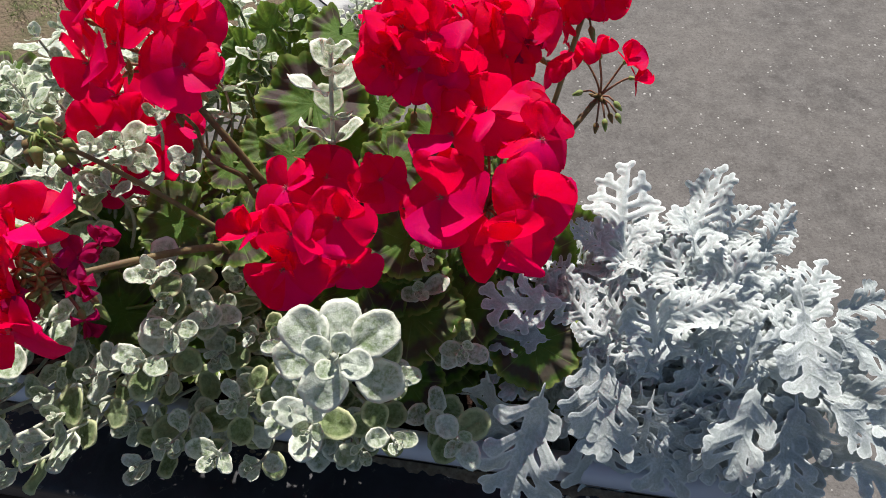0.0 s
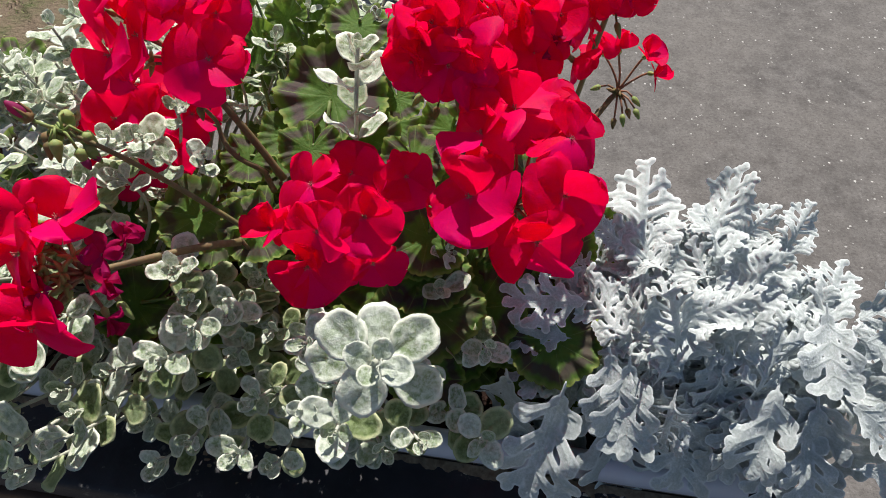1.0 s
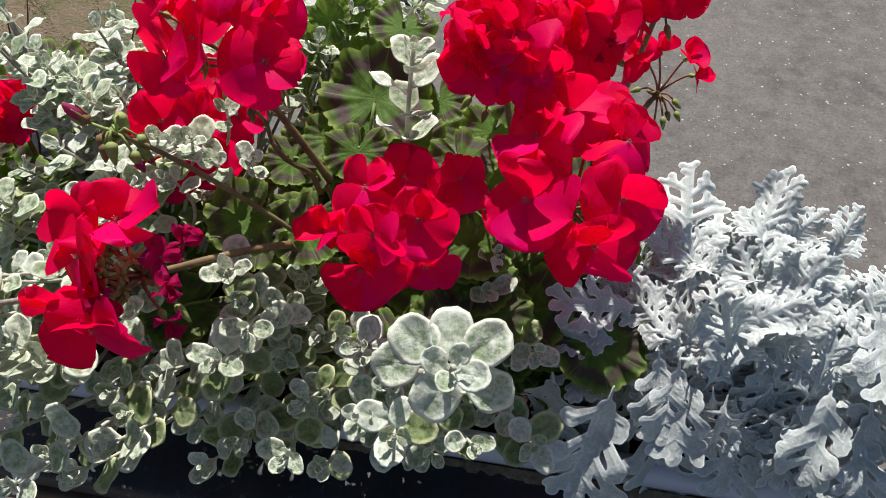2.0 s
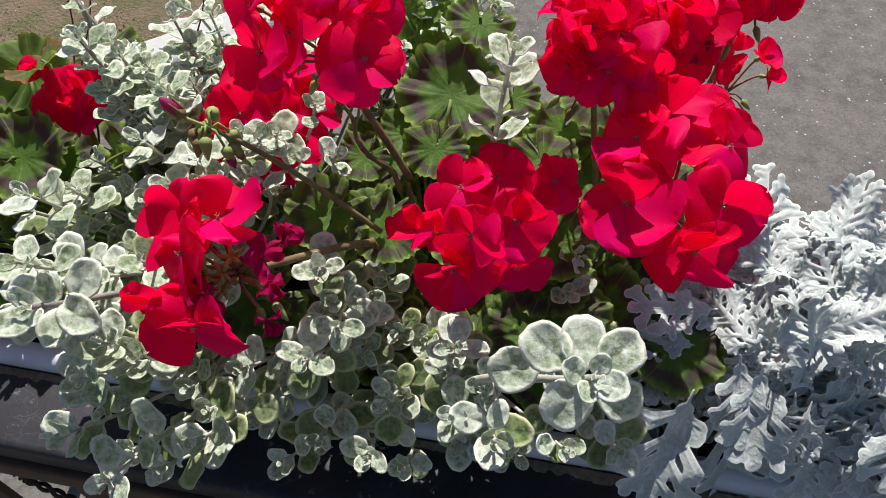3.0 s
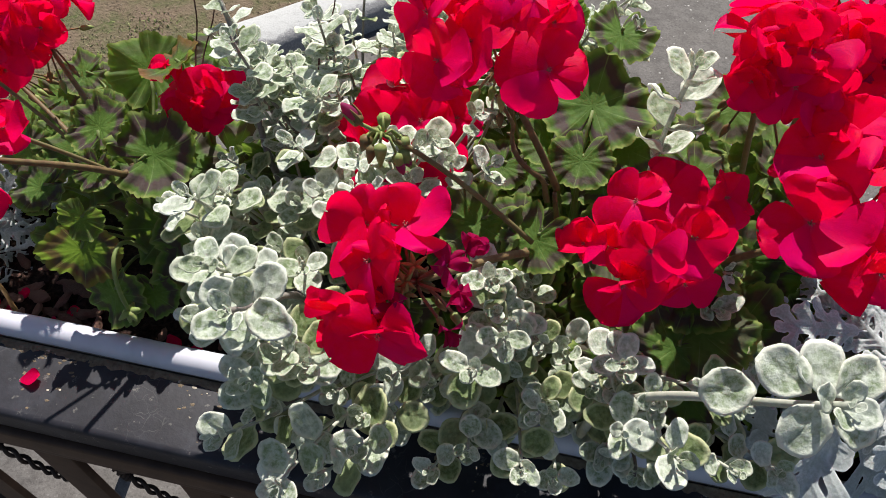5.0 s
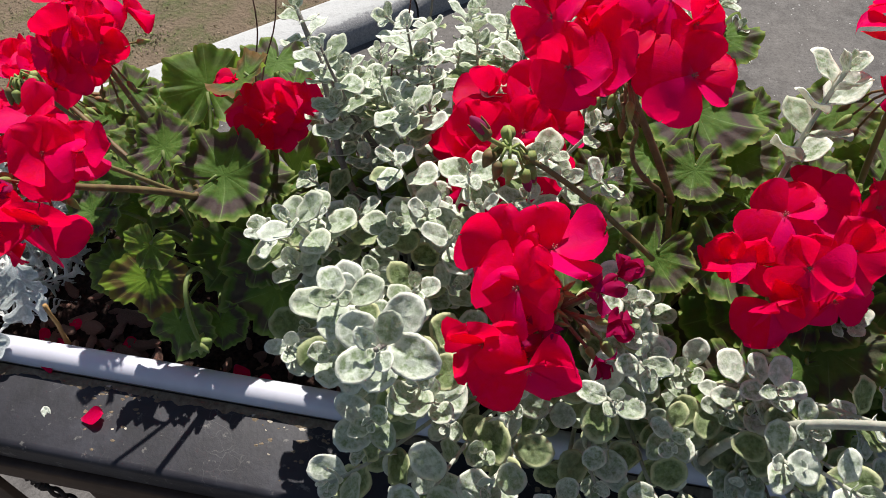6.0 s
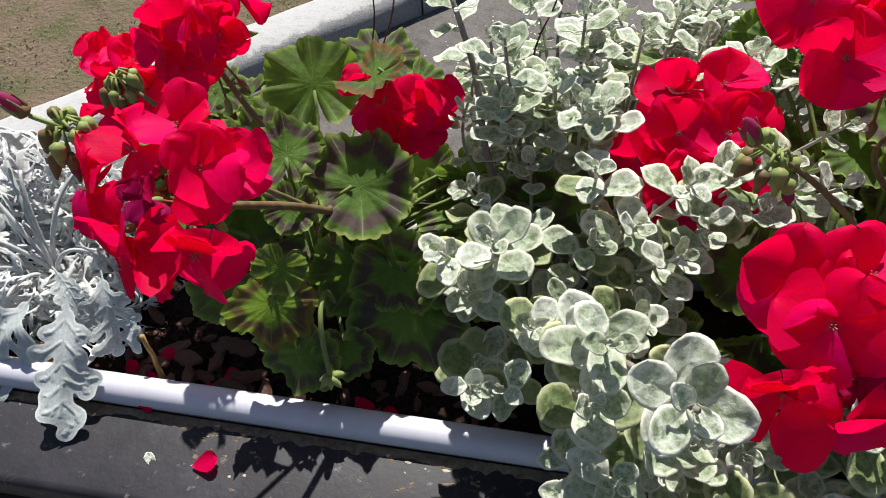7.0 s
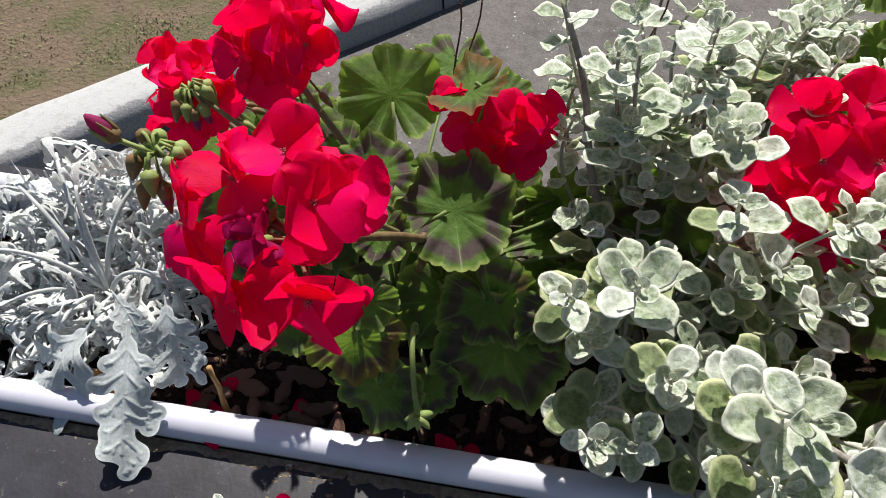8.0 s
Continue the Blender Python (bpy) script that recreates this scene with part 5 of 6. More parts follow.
# ---- woolly plants ----
h1 = Plant("licorice_plant", (-0.15, 0.335, 0.545), "trailing licorice plant with round grey-green woolly leaves", "foliage plant", "licorice plants in the trough")
FRONT = [
    (-0.233, 0.187, 0.694, 0.026), (-0.174, 0.23, 0.732, 0.022), (-0.133, 0.238, 0.68, 0.019),
    (-0.172, 0.216, 0.655, 0.022), (-0.136, 0.205, 0.668, 0.022), (-0.085, 0.217, 0.722, 0.02),
    (-0.172, 0.272, 0.764, 0.021), (-0.138, 0.29, 0.678, 0.018), (-0.1, 0.265, 0.678, 0.019),
    (-0.018, 0.219, 0.697, 0.019), (-0.32, 0.176, 0.689, 0.024), (-0.228, 0.24, 0.686, 0.023),
    (-0.279, 0.182, 0.673, 0.022), (-0.254, 0.17, 0.683, 0.022), (-0.267, 0.151, 0.706, 0.025),
]
FRONT_DEEP = [
    (-0.059, 0.199, 0.738, 0.022), (-0.116, 0.211, 0.649, 0.021), (-0.022, 0.351, 0.711, 0.019),
    (-0.026, 0.331, 0.694, 0.022), (-0.151, 0.322, 0.697, 0.026), (-0.169, 0.27, 0.737, 0.022),
    (-0.119, 0.299, 0.665, 0.023), (-0.265, 0.231, 0.667, 0.022), (-0.239, 0.212, 0.682, 0.022),
    (-0.071, 0.235, 0.725, 0.020), (-0.045, 0.225, 0.66, 0.02), (-0.078, 0.245, 0.64, 0.021),
    (-0.195, 0.205, 0.64, 0.022), (-0.020, 0.25, 0.715, 0.020), (0.01, 0.29, 0.69, 0.019),
]
for i, (x, y, z, s) in enumerate(FRONT + FRONT_DEEP):
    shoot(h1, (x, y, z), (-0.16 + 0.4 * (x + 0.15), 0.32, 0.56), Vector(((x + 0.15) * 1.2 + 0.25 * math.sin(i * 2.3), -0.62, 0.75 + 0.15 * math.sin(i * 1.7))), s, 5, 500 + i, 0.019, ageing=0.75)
BIG_LEAVES = [
    (-0.030, 0.183, 0.825, 0.026), (-0.008, 0.188, 0.824, 0.025), (-0.013, 0.200, 0.838, 0.025), (-0.027, 0.203, 0.838, 0.025),
    (-0.041, 0.200, 0.835, 0.026), (-0.052, 0.203, 0.808, 0.026),
]
big = shoot(h1, (-0.023, 0.184, 0.846), (-0.10, 0.26, 0.62), (0.20, -0.40, 0.90), 0.017, 3, 540, 0.010, 1.0, stem_r=0.0026, sunny=0.0, leaves=WOOLLY_ROUND)
for i, (x, y, z, s) in enumerate(BIG_LEAVES):
    c = Vector((x, y, z))
    foot = Vector((-0.025, 0.194, 0.828)) if i < 5 else Vector((-0.034, 0.214, 0.800))
    along = (c - foot).normalized()
    up = Vector((0.10, -0.55, 0.80)) + along * 0.15
    piece("leaf", WOOLLY_ROUND[i % len(WOOLLY_ROUND)], frame_of(c - along * 0.48 * s, up, along, 0.93 * s), big, h1.base)
shoot(h1, (-0.080, 0.384, 0.845), (-0.09, 0.36, 0.60), (0.15, 0.0, 1.0), 0.027, 7, 541, 0.015, 0.62, stem_r=0.0022, sunny=0.3, ageing=0.0)

h2 = Plant("licorice_plant", (-0.33, 0.37, 0.545), "upright licorice plant with pale woolly leaves on grey twigs", "foliage plant", "licorice plants in the trough")
BUSH = [
    (-0.369, 0.293, 0.769, 0.023), (-0.364, 0.32, 0.747, 0.021), (-0.397, 0.303, 0.742, 0.023),
    (-0.295, 0.328, 0.754, 0.023), (-0.313, 0.324, 0.741, 0.021), (-0.321, 0.351, 0.77, 0.021),
    (-0.235, 0.354, 0.781, 0.021), (-0.253, 0.363, 0.768, 0.02), (-0.356, 0.253, 0.695, 0.021),
    (-0.37, 0.277, 0.676, 0.02), (-0.338, 0.3, 0.693, 0.018), (-0.392, 0.375, 0.718, 0.022),
    (-0.354, 0.395, 0.728, 0.018), (-0.323, 0.3, 0.715, 0.02), (-0.372, 0.327, 0.735, 0.02),
]
BUSH_FRONT = [
    (-0.318, 0.211, 0.771, 0.024), (-0.267, 0.211, 0.738, 0.024), (-0.314, 0.208, 0.672, 0.022),
    (-0.3, 0.199, 0.724, 0.023), (-0.273, 0.303, 0.714, 0.021), (-0.324, 0.245, 0.766, 0.02),
    (-0.317, 0.224, 0.8, 0.022), (-0.311, 0.247, 0.689, 0.021), (-0.312, 0.226, 0.731, 0.021),
    (-0.285, 0.339, 0.697, 0.02), (-0.379, 0.303, 0.713, 0.023), (-0.276, 0.207, 0.758, 0.024),
    (-0.255, 0.255, 0.725, 0.021), (-0.29, 0.275, 0.745, 0.021), (-0.345, 0.275, 0.725, 0.02),
    (-0.271, 0.34, 0.779, 0.02), (-0.273, 0.31, 0.754, 0.022), (-0.262, 0.325, 0.768, 0.02),
]
BUSH_TOP = [(-0.25, 0.36, 0.779, 0.02), (-0.225, 0.36, 0.782, 0.021), (-0.214, 0.355, 0.769, 0.021), (-0.2, 0.37, 0.8, 0.017), (-0.186, 0.36, 0.77, 0.019), (-0.235, 0.335, 0.769, 0.02)]
for i, (x, y, z, s) in enumerate(BUSH + BUSH_FRONT + BUSH_TOP):
    shoot(h2, (x, y, z), (-0.33 + 0.3 * (x + 0.33), 0.37, 0.56), Vector(((x + 0.33) * 1.6 + 0.25 * math.sin(i * 2.1), -0.42, 0.85)), s * 1.08, 5 if i < 33 else 3, 600 + i, 0.019, ageing=0.4)
shoot(h2, (-0.288, 0.196, 0.806), (-0.31, 0.31, 0.60), (0.05, -0.6, 0.8), 0.0235, 5, 640, 0.011, 1.0, True, 0.0024, 0.3, WOOLLY, ageing=0.0)

def thicket(plant, count, xs, ys, zs, sizes, seed, lean, nodes=7, stray=0.3, twigs=4, sunny=1.0, gap=0.0125, ageing=0.35):
    """Many shoots that fill a bush between the ones that stand out."""
    rnd = random.Random(seed)
    for i in range(count):
        x, y, z = (rnd.uniform(*q) for q in (xs, ys, zs))
        root = (plant.base.x + 0.45 * (x - plant.base.x), plant.base.y + 0.2 * (y - plant.base.y), 0.555)
        head = Vector(lean) + Vector((rnd.uniform(-stray, stray), rnd.uniform(-stray, stray), rnd.uniform(-stray, stray)))
        shoot(plant, (x, y, z), root, head, rnd.uniform(*sizes), nodes, seed * 100 + i, gap, 0.95, i % twigs == 0, sunny=sunny, ageing=ageing)


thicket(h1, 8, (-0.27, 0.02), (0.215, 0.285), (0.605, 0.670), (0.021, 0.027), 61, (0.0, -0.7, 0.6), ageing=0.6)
thicket(h1, 5, (-0.24, -0.08), (0.24, 0.30), (0.68, 0.74), (0.018, 0.022), 62, (0.0, -0.6, 0.8))
thicket(h2, 5, (-0.40, -0.26), (0.25, 0.36), (0.62, 0.72), (0.018, 0.023), 63, (0.0, -0.5, 0.8))
thicket(h2, 4, (-0.36, -0.22), (0.29, 0.40), (0.70, 0.765), (0.019, 0.022), 64, (0.0, -0.4, 0.9))

h3 = Plant("licorice_plant", (-0.30, 0.44, 0.545), "tall licorice plant of small silvery woolly leaves", "foliage plant", "licorice plants in the trough")
TALL = [
    (-0.312, 0.416, 0.765), (-0.346, 0.419, 0.777), (-0.371, 0.427, 0.777), (-0.377, 0.402, 0.809),
    (-0.379, 0.421, 0.751), (-0.379, 0.432, 0.785), (-0.386, 0.413, 0.802), (-0.267, 0.441, 0.772),
    (-0.261, 0.531, 0.757), (-0.279, 0.519, 0.736), (-0.325, 0.487, 0.776), (-0.415, 0.459, 0.8),
    (-0.223, 0.56, 0.735), (-0.225, 0.47, 0.77), (-0.349, 0.416, 0.757), (-0.376, 0.483, 0.735),
    (-0.405, 0.482, 0.74), (-0.26, 0.52, 0.775), (-0.165, 0.53, 0.775), (-0.135, 0.54, 0.775),
    (-0.185, 0.5, 0.765), (-0.115, 0.52, 0.765),
    (-0.255, 0.47, 0.778), (-0.269, 0.5, 0.779), (-0.333, 0.45, 0.798), (-0.329, 0.4, 0.775), (-0.227, 0.56, 0.753), (-0.177, 0.5, 0.752), (-0.263, 0.56, 0.756),
]
for i, (x, y, z) in enumerate(TALL):
    shoot(h3, (x, y, z), (-0.30 + 0.3 * (x + 0.3), 0.44, 0.56), ((x + 0.3) * 1.2, -0.2, 1.0), 0.0222, 5, 700 + i, 0.018, 0.95, i % 3 == 0, ageing=0.15)
thicket(h3, 9, (-0.41, -0.19), (0.43, 0.53), (0.69, 0.765), (0.019, 0.024), 65, (0.0, -0.3, 1.0), 5, 0.5, 5, 1.0, 0.017, 0.15)
thicket(h3, 38, (-0.40, -0.10), (0.47, 0.60), (0.70, 0.790), (0.018, 0.023), 66, (0.0, -0.1, 1.0), 5, 0.5, 5, 1.0, 0.017, 0.15)
thicket(h3, 4, (-0.39, -0.30), (0.39, 0.45), (0.74, 0.79), (0.020, 0.024), 68, (0.0, -0.3, 1.0), 5, 0.35, 5, 0.8, 0.011, 0.0)
thicket(h3, 3, (-0.38, -0.29), (0.40, 0.45), (0.66, 0.71), (0.018, 0.023), 67, (0.0, -0.5, 0.9), 5, 0.5, 5, 0.8, 0.017)

main_stem(h3, (-0.330, 0.36, 0.60), (-0.420, 0.468, 0.803), 0.0036, STEM_GREY, "twig")

# ---- silver plants ----
d1 = Plant("dusty_miller", (0.13, 0.375, 0.545), "dense dusty miller with broad felted silver leaves", "foliage plant", "dusty millers in the trough")
rnd = random.Random(31)


def miller_leaf(plant, root, tip, up, meshes, me_i):
    root, tip = Vector(root), Vector(tip)
    along = tip - root
    piece("leaf", meshes[me_i % len(meshes)], frame_of(root, Vector(up), along, along.length), plant.ob, plant.base)


def miller_ball(plant, centre, reach, count, meshes, seed, low=-0.35, sizes=(0.055, 0.085), depth=(0.70, 1.0), stray=0.45):
    """Leaves over a rounded bush, laid like loose shingles that point outwards and up, and hang at the front."""
    rnd = random.Random(seed)
    for k in range(count):
        th = math.acos(1 - (1 - low) * (k + 0.5) / count)
        ph = k * 2.39996 + rnd.uniform(-0.3, 0.3)
        d = Vector((math.sin(th) * math.cos(ph), math.sin(th) * math.sin(ph), math.cos(th)))
        p = Vector((d.x * reach[0], d.y * reach[1], d.z * reach[2])) * rnd.uniform(*depth)
        front = max(0.0, -d.y) * max(0.0, 1 - d.z)
        swing = Vector((rnd.uniform(-stray, stray), rnd.uniform(-stray, stray), rnd.uniform(-0.3, 0.5)))
        along = (d * 0.8 + Vector((0, 0, 0.35 - 0.9 * front)) + swing).normalized()
        length = rnd.uniform(*sizes)
        tip = Vector(centre) + p + along * length * 0.4
        up = d * 0.6 + Vector((rnd.uniform(-0.4, 0.4), -0.35 - front + rnd.uniform(-0.3, 0.3), 0.5 - 0.4 * front)) + SUN_DIR * (0.2 - 0.2 * front)
        miller_leaf(plant, tip - along * length, tip, up, meshes, rnd.randrange(99))


UPPER_FRONDS = [
    (0.12, 0.385, 0.655, 0.121, 0.46, 0.722),
    (0.162, 0.403, 0.667, 0.155, 0.44, 0.711),
    (0.168, 0.409, 0.66, 0.191, 0.468, 0.709),
    (0.189, 0.417, 0.661, 0.222, 0.431, 0.701),
    (0.23, 0.411, 0.66, 0.254, 0.44, 0.699),
    (0.247, 0.349, 0.664, 0.259, 0.398, 0.707),
    (0.245, 0.345, 0.687, 0.281, 0.35, 0.698),
    (0.241, 0.302, 0.659, 0.293, 0.311, 0.681),
    (0.254, 0.267, 0.649, 0.302, 0.267, 0.652),
    (0.091, 0.34, 0.645, 0.006, 0.333, 0.672),
    (0.084, 0.333, 0.639, 0.026, 0.304, 0.643),
    (0.068, 0.312, 0.638, 0.048, 0.217, 0.599),
    (0.09, 0.295, 0.632, 0.122, 0.227, 0.599),
    (0.123, 0.303, 0.653, 0.136, 0.244, 0.619),
]
LOWER_FRONDS = [
    (0.211, 0.292, 0.664, 0.233, 0.23, 0.647),
    (0.195, 0.286, 0.654, 0.174, 0.242, 0.629),
    (0.21, 0.312, 0.674, 0.254, 0.276, 0.677),
    (0.127, 0.375, 0.662, 0.175, 0.33, 0.696),
    (0.163, 0.342, 0.675, 0.206, 0.302, 0.692),
    (0.119, 0.329, 0.655, 0.113, 0.281, 0.64),
    (0.187, 0.385, 0.675, 0.237, 0.359, 0.692),
    (0.088, 0.386, 0.663, 0.062, 0.384, 0.696),
    (0.108, 0.397, 0.674, 0.082, 0.401, 0.699),
    (0.028, 0.294, 0.605, 0.023, 0.227, 0.581),
    (0.168, 0.319, 0.65, 0.158, 0.268, 0.645),
    (0.136, 0.391, 0.663, 0.123, 0.41, 0.688),
]
for i, (a, b, c, x, y, z) in enumerate(UPPER_FRONDS + LOWER_FRONDS):
    tip, root = Vector((x, y, z)), Vector((a, b, c))
    if tip.y > 0.38:
        lift = Vector((-0.07 * (tip.x - 0.0), -0.004, 0.012))
        tip, root = tip + lift, root + lift
    root = tip + (root - tip) * 1.2
    up = Vector((0.25 * math.sin(i * 2.1), -0.55 + 0.35 * math.sin(i * 1.3), 0.75)) + SUN_DIR * 0.2
    low = tip.y < 0.30
    if low:
        up = Vector((0.2 * math.sin(i * 2.1), -1.0, 0.35 + 0.2 * math.sin(i * 1.7)))
    miller_leaf(d1, root, tip, up, MILLER_BROAD if low else MILLER_FEATHER if tip.y > 0.38 else MILLER, i)
FRONT_FRONDS = [
    (0.064, 0.297, 0.648, 0.050, 0.244, 0.578), (0.022, 0.299, 0.642, 0.014, 0.239, 0.576),
    (0.104, 0.310, 0.672, 0.110, 0.264, 0.624), (0.146, 0.300, 0.648, 0.150, 0.251, 0.598),
    (0.184, 0.300, 0.655, 0.180, 0.262, 0.610), (0.226, 0.305, 0.660, 0.236, 0.264, 0.600),
    (0.223, 0.29, 0.647, 0.228, 0.245, 0.624), (0.186, 0.295, 0.626, 0.165, 0.25, 0.638),
    (0.24, 0.31, 0.668, 0.253, 0.285, 0.715), (0.245, 0.295, 0.674, 0.279, 0.27, 0.674),
    (0.226, 0.32, 0.683, 0.249, 0.295, 0.716), (0.197, 0.3, 0.667, 0.184, 0.25, 0.645),
]
SIDE_FRONDS = [
    (0.207, 0.288, 0.629, 0.204, 0.24, 0.632), (0.15, 0.31, 0.637, 0.16, 0.265, 0.62),
    (0.092, 0.31, 0.667, 0.101, 0.27, 0.634), (0.061, 0.33, 0.658, 0.025, 0.325, 0.665),
    (0.067, 0.35, 0.673, 0.017, 0.345, 0.666), (0.243, 0.33, 0.698, 0.271, 0.31, 0.709),
    (0.254, 0.36, 0.682, 0.28, 0.38, 0.686), (0.164, 0.315, 0.676, 0.167, 0.265, 0.68),
    (0.222, 0.34, 0.704, 0.223, 0.29, 0.698),
]
for i, (a, b, c, x, y, z) in enumerate(FRONT_FRONDS + SIDE_FRONDS):
    tip, root = Vector((x, y, z)), Vector((a, b, c))
    root = tip + (root - tip) * (1.05 if i < 6 else 1.2)
    up = Vector((0.25 * math.sin(i * 2.1), -0.45, 0.8 + 0.2 * math.sin(i * 1.7)))
    if i < 6 or i in (13, 14, 19):
        up = Vector((-0.3, -1.0, 0.0)) if i == 1 else Vector((0.15 * math.sin(i * 2.1), -0.75, 0.65))
    miller_leaf(d1, root, tip, up, MILLER_BROAD, i)
miller_ball(d1, (0.155, 0.355, 0.625), (0.118, 0.105, 0.106), 165, MILLER, 41, -0.1, (0.052, 0.080), stray=0.45)

d2 = Plant("dusty_miller", (-0.74, 0.38, 0.545), "wiry dusty miller with curled lacy white leaves", "foliage plant", "dusty millers in the trough")
miller_ball(d2, (-0.760, 0.385, 0.560), (0.155, 0.130, 0.085), 175, MILLER_FINE, 43, -0.05, (0.045, 0.075), stray=0.7)
miller_ball(d2, (-0.735, 0.430, 0.580), (0.11, 0.06, 0.075), 70, MILLER_FINE, 45, 0.0, (0.045, 0.07), stray=0.7)
miller_ball(d2, (-0.760, 0.385, 0.555), (0.110, 0.090, 0.060), 60, MILLER_FINE, 44, 0.0, (0.05, 0.08))


def arching_frond(plant, root, tip, leaf, seed):
    """A curled leaf at the end of a long white arching stalk."""
    rnd = random.Random(seed)
    root, tip = Vector(root), Vector(tip)
    d = tip - root
    pts = bezier(root, root + d * 0.25 + Vector((0, 0, 0.35 * d.length)), tip - d * 0.3 + Vector((0, 0, 0.25 * d.length)), tip, 10)
    bm = bmesh.new()
    tube(bm, plant.local(pts), 0.0021, 0.0013, 7)
    stalk = part("stalk", bm, SILVER_FINE, plant.ob)
    way = (pts[-1] - pts[-3]).normalized() + Vector((0, 0, -0.2))
    piece("leaf", MILLER_FINE[seed % len(MILLER_FINE)], frame_of(tip - way * 0.012, Vector((rnd.uniform(-0.4, 0.4), -0.3, 0.9)), way, leaf), stalk, plant.base)


HEART = (-0.719, 0.361, 0.600)
FRONDS = [
    (-0.733, 0.400, 0.655), (-0.758, 0.423, 0.660), (-0.773, 0.328, 0.600), (-0.697, 0.422, 0.645),
    (-0.665, 0.355, 0.625), (-0.722, 0.318, 0.605), (-0.781, 0.400, 0.645), (-0.790, 0.355, 0.625),
]
for i, q in enumerate(FRONDS):
    arching_frond(d2, Vector(HEART) + Vector((0.004 * math.sin(i * 2), 0.004 * math.cos(i * 2), -0.02)), q, 0.055 + 0.012 * math.sin(i * 1.7), 900 + i)
miller_leaf(d2, (-0.668, 0.318, 0.624), (-0.652, 0.238, 0.566), (0.25, -0.6, 0.8), MILLER_OAK, 0)
miller_leaf(d2, (-0.690, 0.340, 0.622), (-0.652, 0.300, 0.610), (0.1, -0.5, 0.85), MILLER_OAK, 1)
miller_leaf(d2, (-0.697, 0.318, 0.618), (-0.740, 0.254, 0.578), (-0.2, -0.6, 0.8), MILLER_BROAD, 1)
miller_leaf(d2, (-0.652, 0.340, 0.625), (-0.632, 0.292, 0.588), (0.3, -0.6, 0.7), MILLER_BROAD, 3)

# ---- small things on the soil, the rim and the ledge ----
def petal_mesh(seed):
    rnd = random.Random(seed)
    bm = bmesh.new()
    lay = bm.loops.layers.uv.new("UVMap")
    petal_into(bm, lay, Matrix.Translation((-0.5, 0, 0)), 1.0, 0.85, rnd.uniform(0.1, 0.35), rnd.uniform(-0.1, 0.15), rnd.uniform(0.06, 0.14), rnd)
    return mesh_of(bm, "fallen_petal", PETAL)


FALLEN = [petal_mesh(800 + i) for i in range(4)]


def loose(name, me, place, up, along, size, label, category, group=""):
    ob = new(name, me)
    ob.matrix_world = frame_of(Vector(place), Vector(up), Vector(along), size)
    return tagged(ob, label, category, group)


for i, (x, y, z, nx, ny, ax, ay, size) in enumerate((
        (-0.5495, 0.2363, 0.5620, 0.0, -0.15, 1.0, 0.4, 0.018), (-0.606, 0.2682, 0.5660, 0.0, -3.0, 1.0, 0.1, 0.011), (-0.575, 0.296, 0.566, 0.3, -0.5, 0.3, -1.0, 0.018),
        (-0.537, 0.291, 0.560, 0.0, -0.3, 1.0, 0.3, 0.013), (-0.454, 0.300, 0.560, 0.2, -0.5, 0.6, -0.6, 0.018), (-0.436, 0.300, 0.560, -0.2, -0.4, 1.0, 0.2, 0.015),
        (-0.622, 0.300, 0.563, 0.2, -0.5, 0.5, -0.8, 0.016), (-0.615, 0.318, 0.566, -0.2, -0.5, 1.0, -0.2, 0.014),
        (-0.640, 0.306, 0.572, 0.3, -0.5, 0.2, 1.0, 0.013), (-0.560, 0.310, 0.561, 0.0, -0.3, 0.7, 0.7, 0.013))):
    z = z if i < 2 else soil_height(x, y) + 0.004
    spot = "on the charcoal ledge" if i == 0 else "on the pale rim" if i == 1 else "on the dark soil"
    loose("fallen_petal", FALLEN[i % 4], (x, y, z), (nx, ny, 1.0), (ax, ay, 0), size, "single crimson fallen geranium petal " + spot, "petal", "fallen petals")


def chip_mesh(seed):
    """A split piece of bark, 1 long, with ragged ends and layered edges."""
    rnd = random.Random(seed)
    bm = bmesh.new()
    n = 7
    rows = []
    for i in range(n + 1):
        t = i / n - 0.5
        w = 0.22 * (1 - (2 * abs(t)) ** 3 * 0.6) * rnd.uniform(0.8, 1.15)
        lift = 0.10 * t * t
        rows.append([bm.verts.new((t + rnd.uniform(-0.03, 0.03), y * w + rnd.uniform(-0.02, 0.02), lift + z + rnd.uniform(-0.015, 0.015))) for y, z in ((-1, 0.0), (-0.6, 0.085), (0.0, 0.11), (0.6, 0.075), (1, 0.0), (0.0, -0.06))])
    for a, b in zip(rows, rows[1:]):
        for k in range(6):
            bm.faces.new((a[k], a[(k + 1) % 6], b[(k + 1) % 6], b[k]))
    bm.faces.new(rows[0][::-1])
    bm.faces.new(rows[-1])
    return mesh_of(bm, "bark_chip", BARK, smooth=False)


CHIPS = [chip_mesh(820 + i) for i in range(5)]
rnd = random.Random(83)
spots = [(-0.598, 0.318, 0.568, 0.028), (-0.603, 0.291, 0.566, 0.022), (-0.575, 0.322, 0.566, 0.026), (-0.544, 0.311, 0.562, 0.024), (-0.56, 0.33, 0.565, 0.03), (-0.53, 0.296, 0.560, 0.03),
         (-0.592, 0.304, 0.56, 0.022), (-0.618, 0.312, 0.56, 0.018), (-0.582, 0.308, 0.56, 0.020), (-0.555, 0.300, 0.56, 0.022), (-0.61, 0.325, 0.56, 0.026), (-0.570, 0.296, 0.56, 0.018)]
spots += [(rnd.uniform(-0.65, -0.34), rnd.uniform(0.288, 0.36), 0.558, rnd.uniform(0.007, 0.020)) for _ in range(70)]
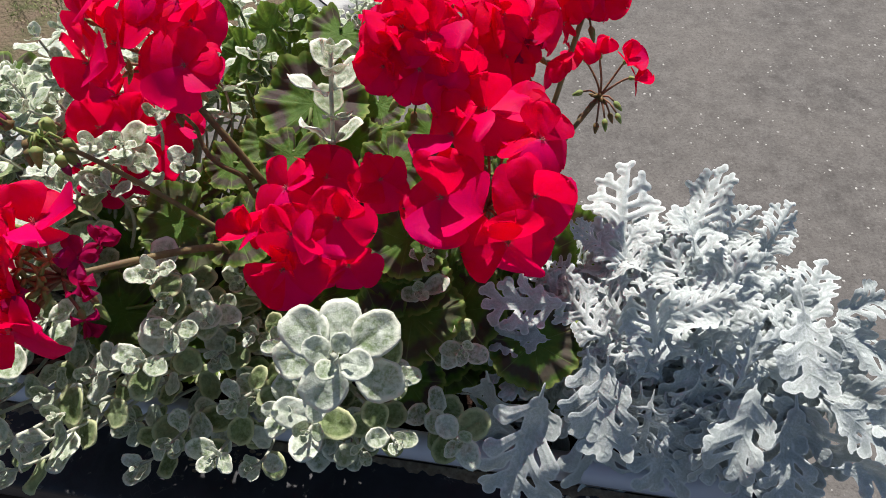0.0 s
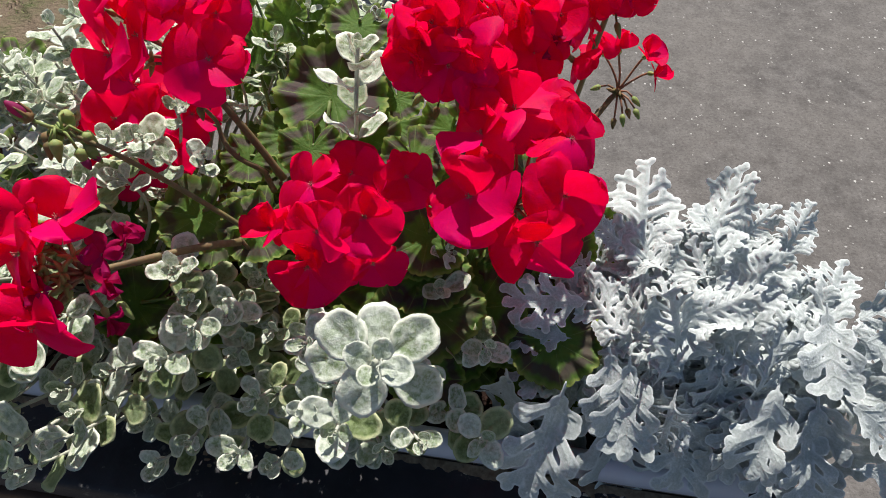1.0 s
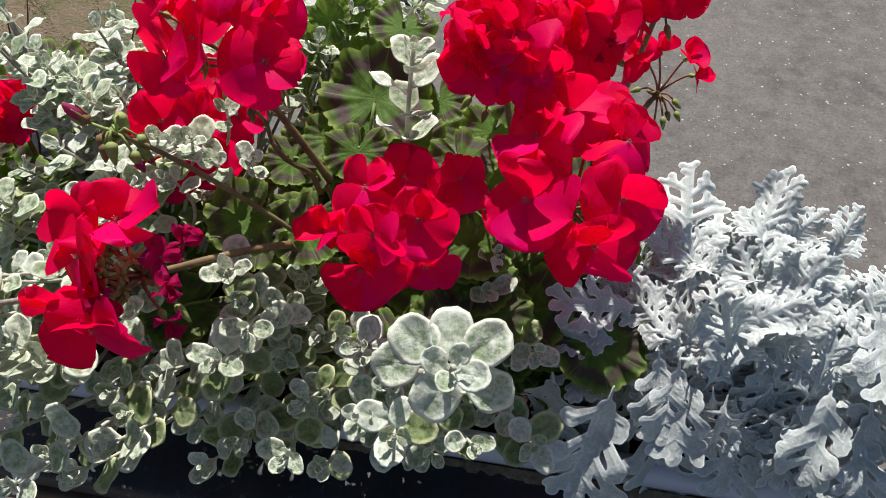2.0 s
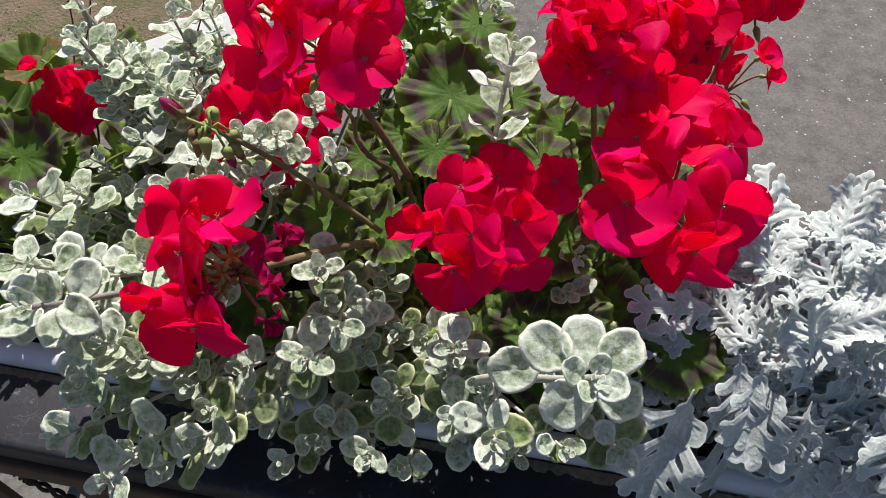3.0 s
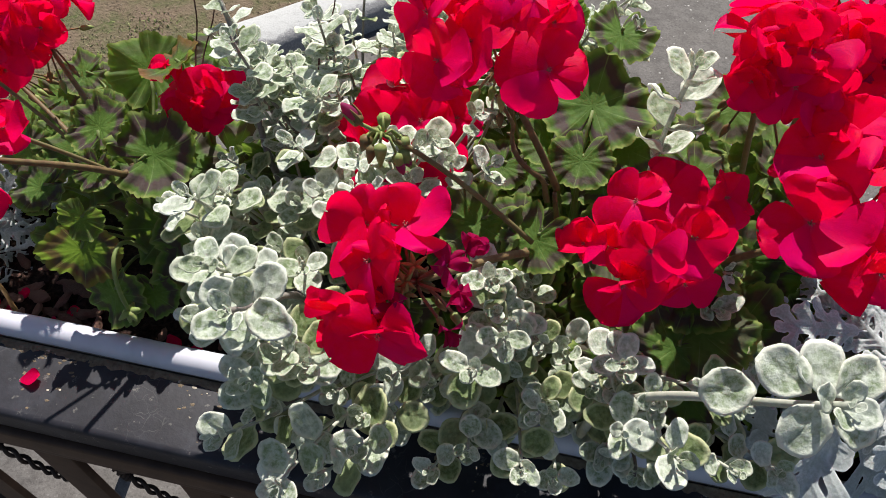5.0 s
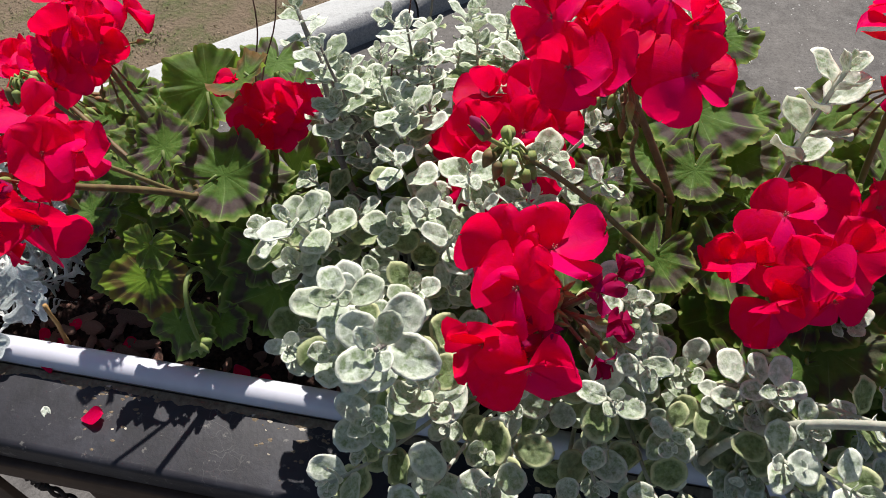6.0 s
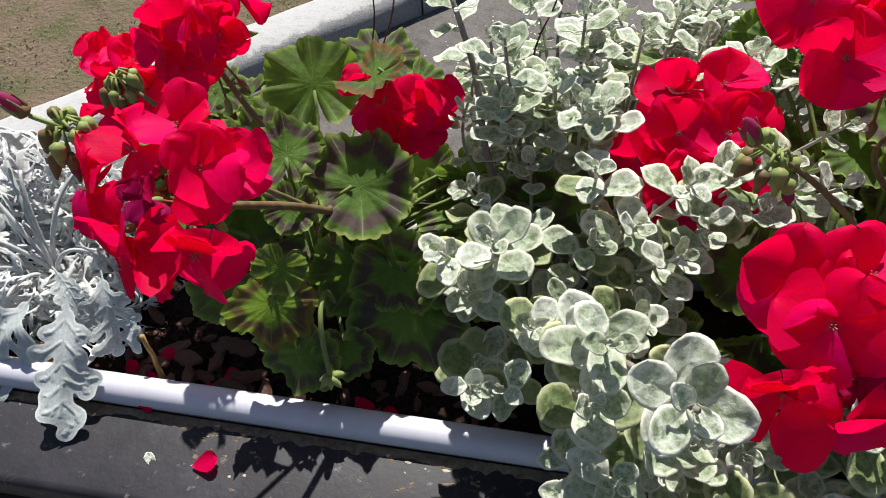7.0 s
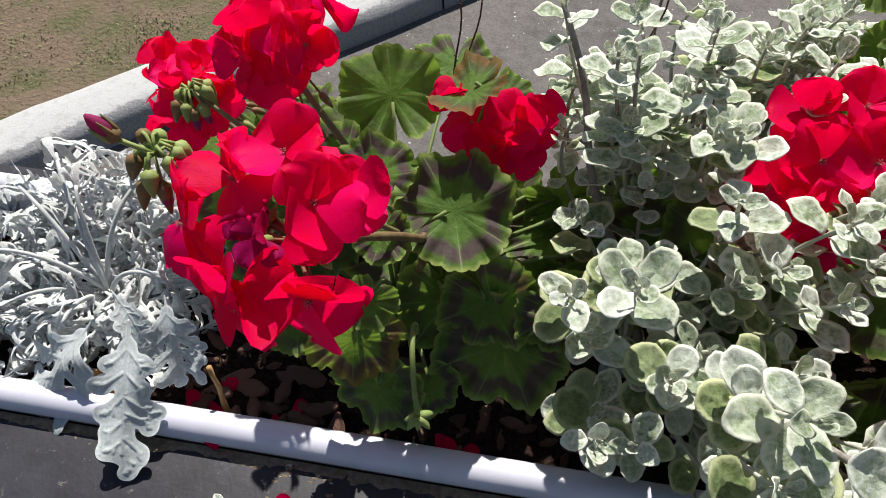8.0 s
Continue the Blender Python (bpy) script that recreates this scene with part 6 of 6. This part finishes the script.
for i, (x, y, z, size) in enumerate(spots):
    z = soil_height(x, y) + 0.10 * size + (0.005 if i < 12 else 0.0)
    loose("bark_chip", CHIPS[i % 5], (x, y, z), (rnd.uniform(-0.4, 0.4), rnd.uniform(-0.5, 0.2), 1), (rnd.uniform(-1, 1), rnd.uniform(-0.6, 0.6), 0), size, "rough brown bark chip on the soil", "bark chip", "bark chips on the soil")


def dry_leaf_mesh():
    return disc_leaf(lambda a, t: (0.5 * t * math.cos(a), 0.34 * t * math.sin(a) * (1 + 0.1 * math.cos(5 * a))), lambda x, y, t, a: 0.9 * y * y - 0.3 * x * x + 0.06 * t * math.sin(4 * a), 22, 4, "dry_leaf", DRY_LEAF, 0.02)


loose("dry_leaf", dry_leaf_mesh(), (-0.722, 0.297, 0.556), (0.1, -0.6, 0.8), (1.0, 0.2, 0), 0.036, "curled tan dry leaf on the soil under the silver plant", "dry leaf")
loose("leaf_chip", WOOLLY[2], (-0.594, 0.238, 0.5603), (0.0, -0.1, 1.0), (0.7, -0.6, 0), 0.010, "small pale fallen leaf on the charcoal ledge", "leaf")


def stub(a, b, r):
    bm = bmesh.new()
    a, b = Vector(a), Vector(b)
    tube(bm, [a.lerp(b, i / 6) + Vector((0.001 * math.sin(i * 2), 0, 0)) for i in range(7)], r, r * 0.8, 7, 0, 0.15)
    return part("twig", bm, DRY_LEAF)


tagged(stub((-0.609, 0.297, 0.533), (-0.612, 0.305, 0.602), 0.0022), "short pale dry twig standing in the soil", "twig")
tagged(stub((-0.432, 0.366, 0.540), (-0.430, 0.368, 0.612), 0.0026), "short brown dry twig standing in the soil", "twig")


def hooked_bud():
    bm = bmesh.new()
    pts = bezier(Vector((-0.480, 0.350, 0.600)), Vector((-0.480, 0.335, 0.680)), Vector((-0.474, 0.293, 0.668)), Vector((-0.469, 0.291, 0.606)), 14)
    tube(bm, g3.local(pts), 0.0020, 0.0017, 7)
    head = part("bud_head", bm, STEM_GREEN, g3.ob, "hanging green bud cluster on a hooked stalk")
    c = Vector((-0.469, 0.291, 0.608)) - g3.base
    for k in range(9):
        bm = bmesh.new()
        a = k * 2.4
        blob(bm, c + Vector((0, 0, 0.002)), Vector((math.cos(a) * (0.3 + 0.09 * k), math.sin(a) * (0.3 + 0.09 * k), -1.0 + 0.12 * k)), 0.011, 0.0030, 0, 7, 5)
        part("bud", bm, BUD_GREEN, head)


hooked_bud()


def crust(count, seed):
    """Dried dirt and lifted paint along the back of the ledge."""
    rnd = random.Random(seed)
    bm = bmesh.new()
    for _ in range(count):
        x = rnd.uniform(X0, X1)
        near = rnd.random() ** 2.2
        if noise.noise((x * 14, 0.0, 4.0)) < -0.05 + 0.5 * near:
            continue
        p = Vector((x, 0.2660 - 0.055 * near, 0.5588))
        r = rnd.uniform(0.0006, 0.0022) * (1 - 0.4 * near)
        vs = [bm.verts.new(p + Vector((1.6 * r * rnd.uniform(0.5, 1.3) * math.cos(k * 1.047), min(r * rnd.uniform(0.5, 1.3) * math.sin(k * 1.047), 0.2675 - p.y), rnd.uniform(0, 0.0005)))) for k in range(6)]
        top = bm.verts.new(p + Vector((0, 0, r * rnd.uniform(0.2, 0.5))))
        m = rnd.choice((0, 0, 0, 1))
        for k in range(6):
            bm.faces.new((vs[k], vs[(k + 1) % 6], top)).material_index = m
    return bm


def dust_strip():
    """A band of dried dirt with a ragged edge along the back of the ledge."""
    bm = bmesh.new()
    n = 420
    rows = []
    for i in range(n + 1):
        x = X0 + (X1 - X0) * i / n
        w = 0.007 + 0.007 * noise.noise((x * 30, 1.0, 0.0)) + 0.004 * noise.noise((x * 130, 3.0, 0.0)) + 0.002 * noise.noise((x * 420, 5.0, 0.0))
        w = max(0.0015, w)
        rows.append([bm.verts.new((x, 0.2680 - w * t, 0.5587 + h * (1 + 0.6 * noise.noise((x * 300, t * 9, 2.0))))) for t, h in ((0.0, 0.0018), (0.4, 0.0014), (0.8, 0.0009), (1.0, 0.0))])
    for a, b in zip(rows, rows[1:]):
        for k in range(3):
            bm.faces.new((a[k], a[k + 1], b[k + 1], b[k]))
    return bm


tagged(part("dust_strip", dust_strip(), DIRT), "ragged band of brown dried dirt below the rim", "dirt", kind="stuff")
tagged(part("ledge_dirt", crust(1300, 91), [DIRT, FLAKE], smooth=False), "crusty dried dirt and pale paint flakes on the ledge", "dirt", kind="stuff")
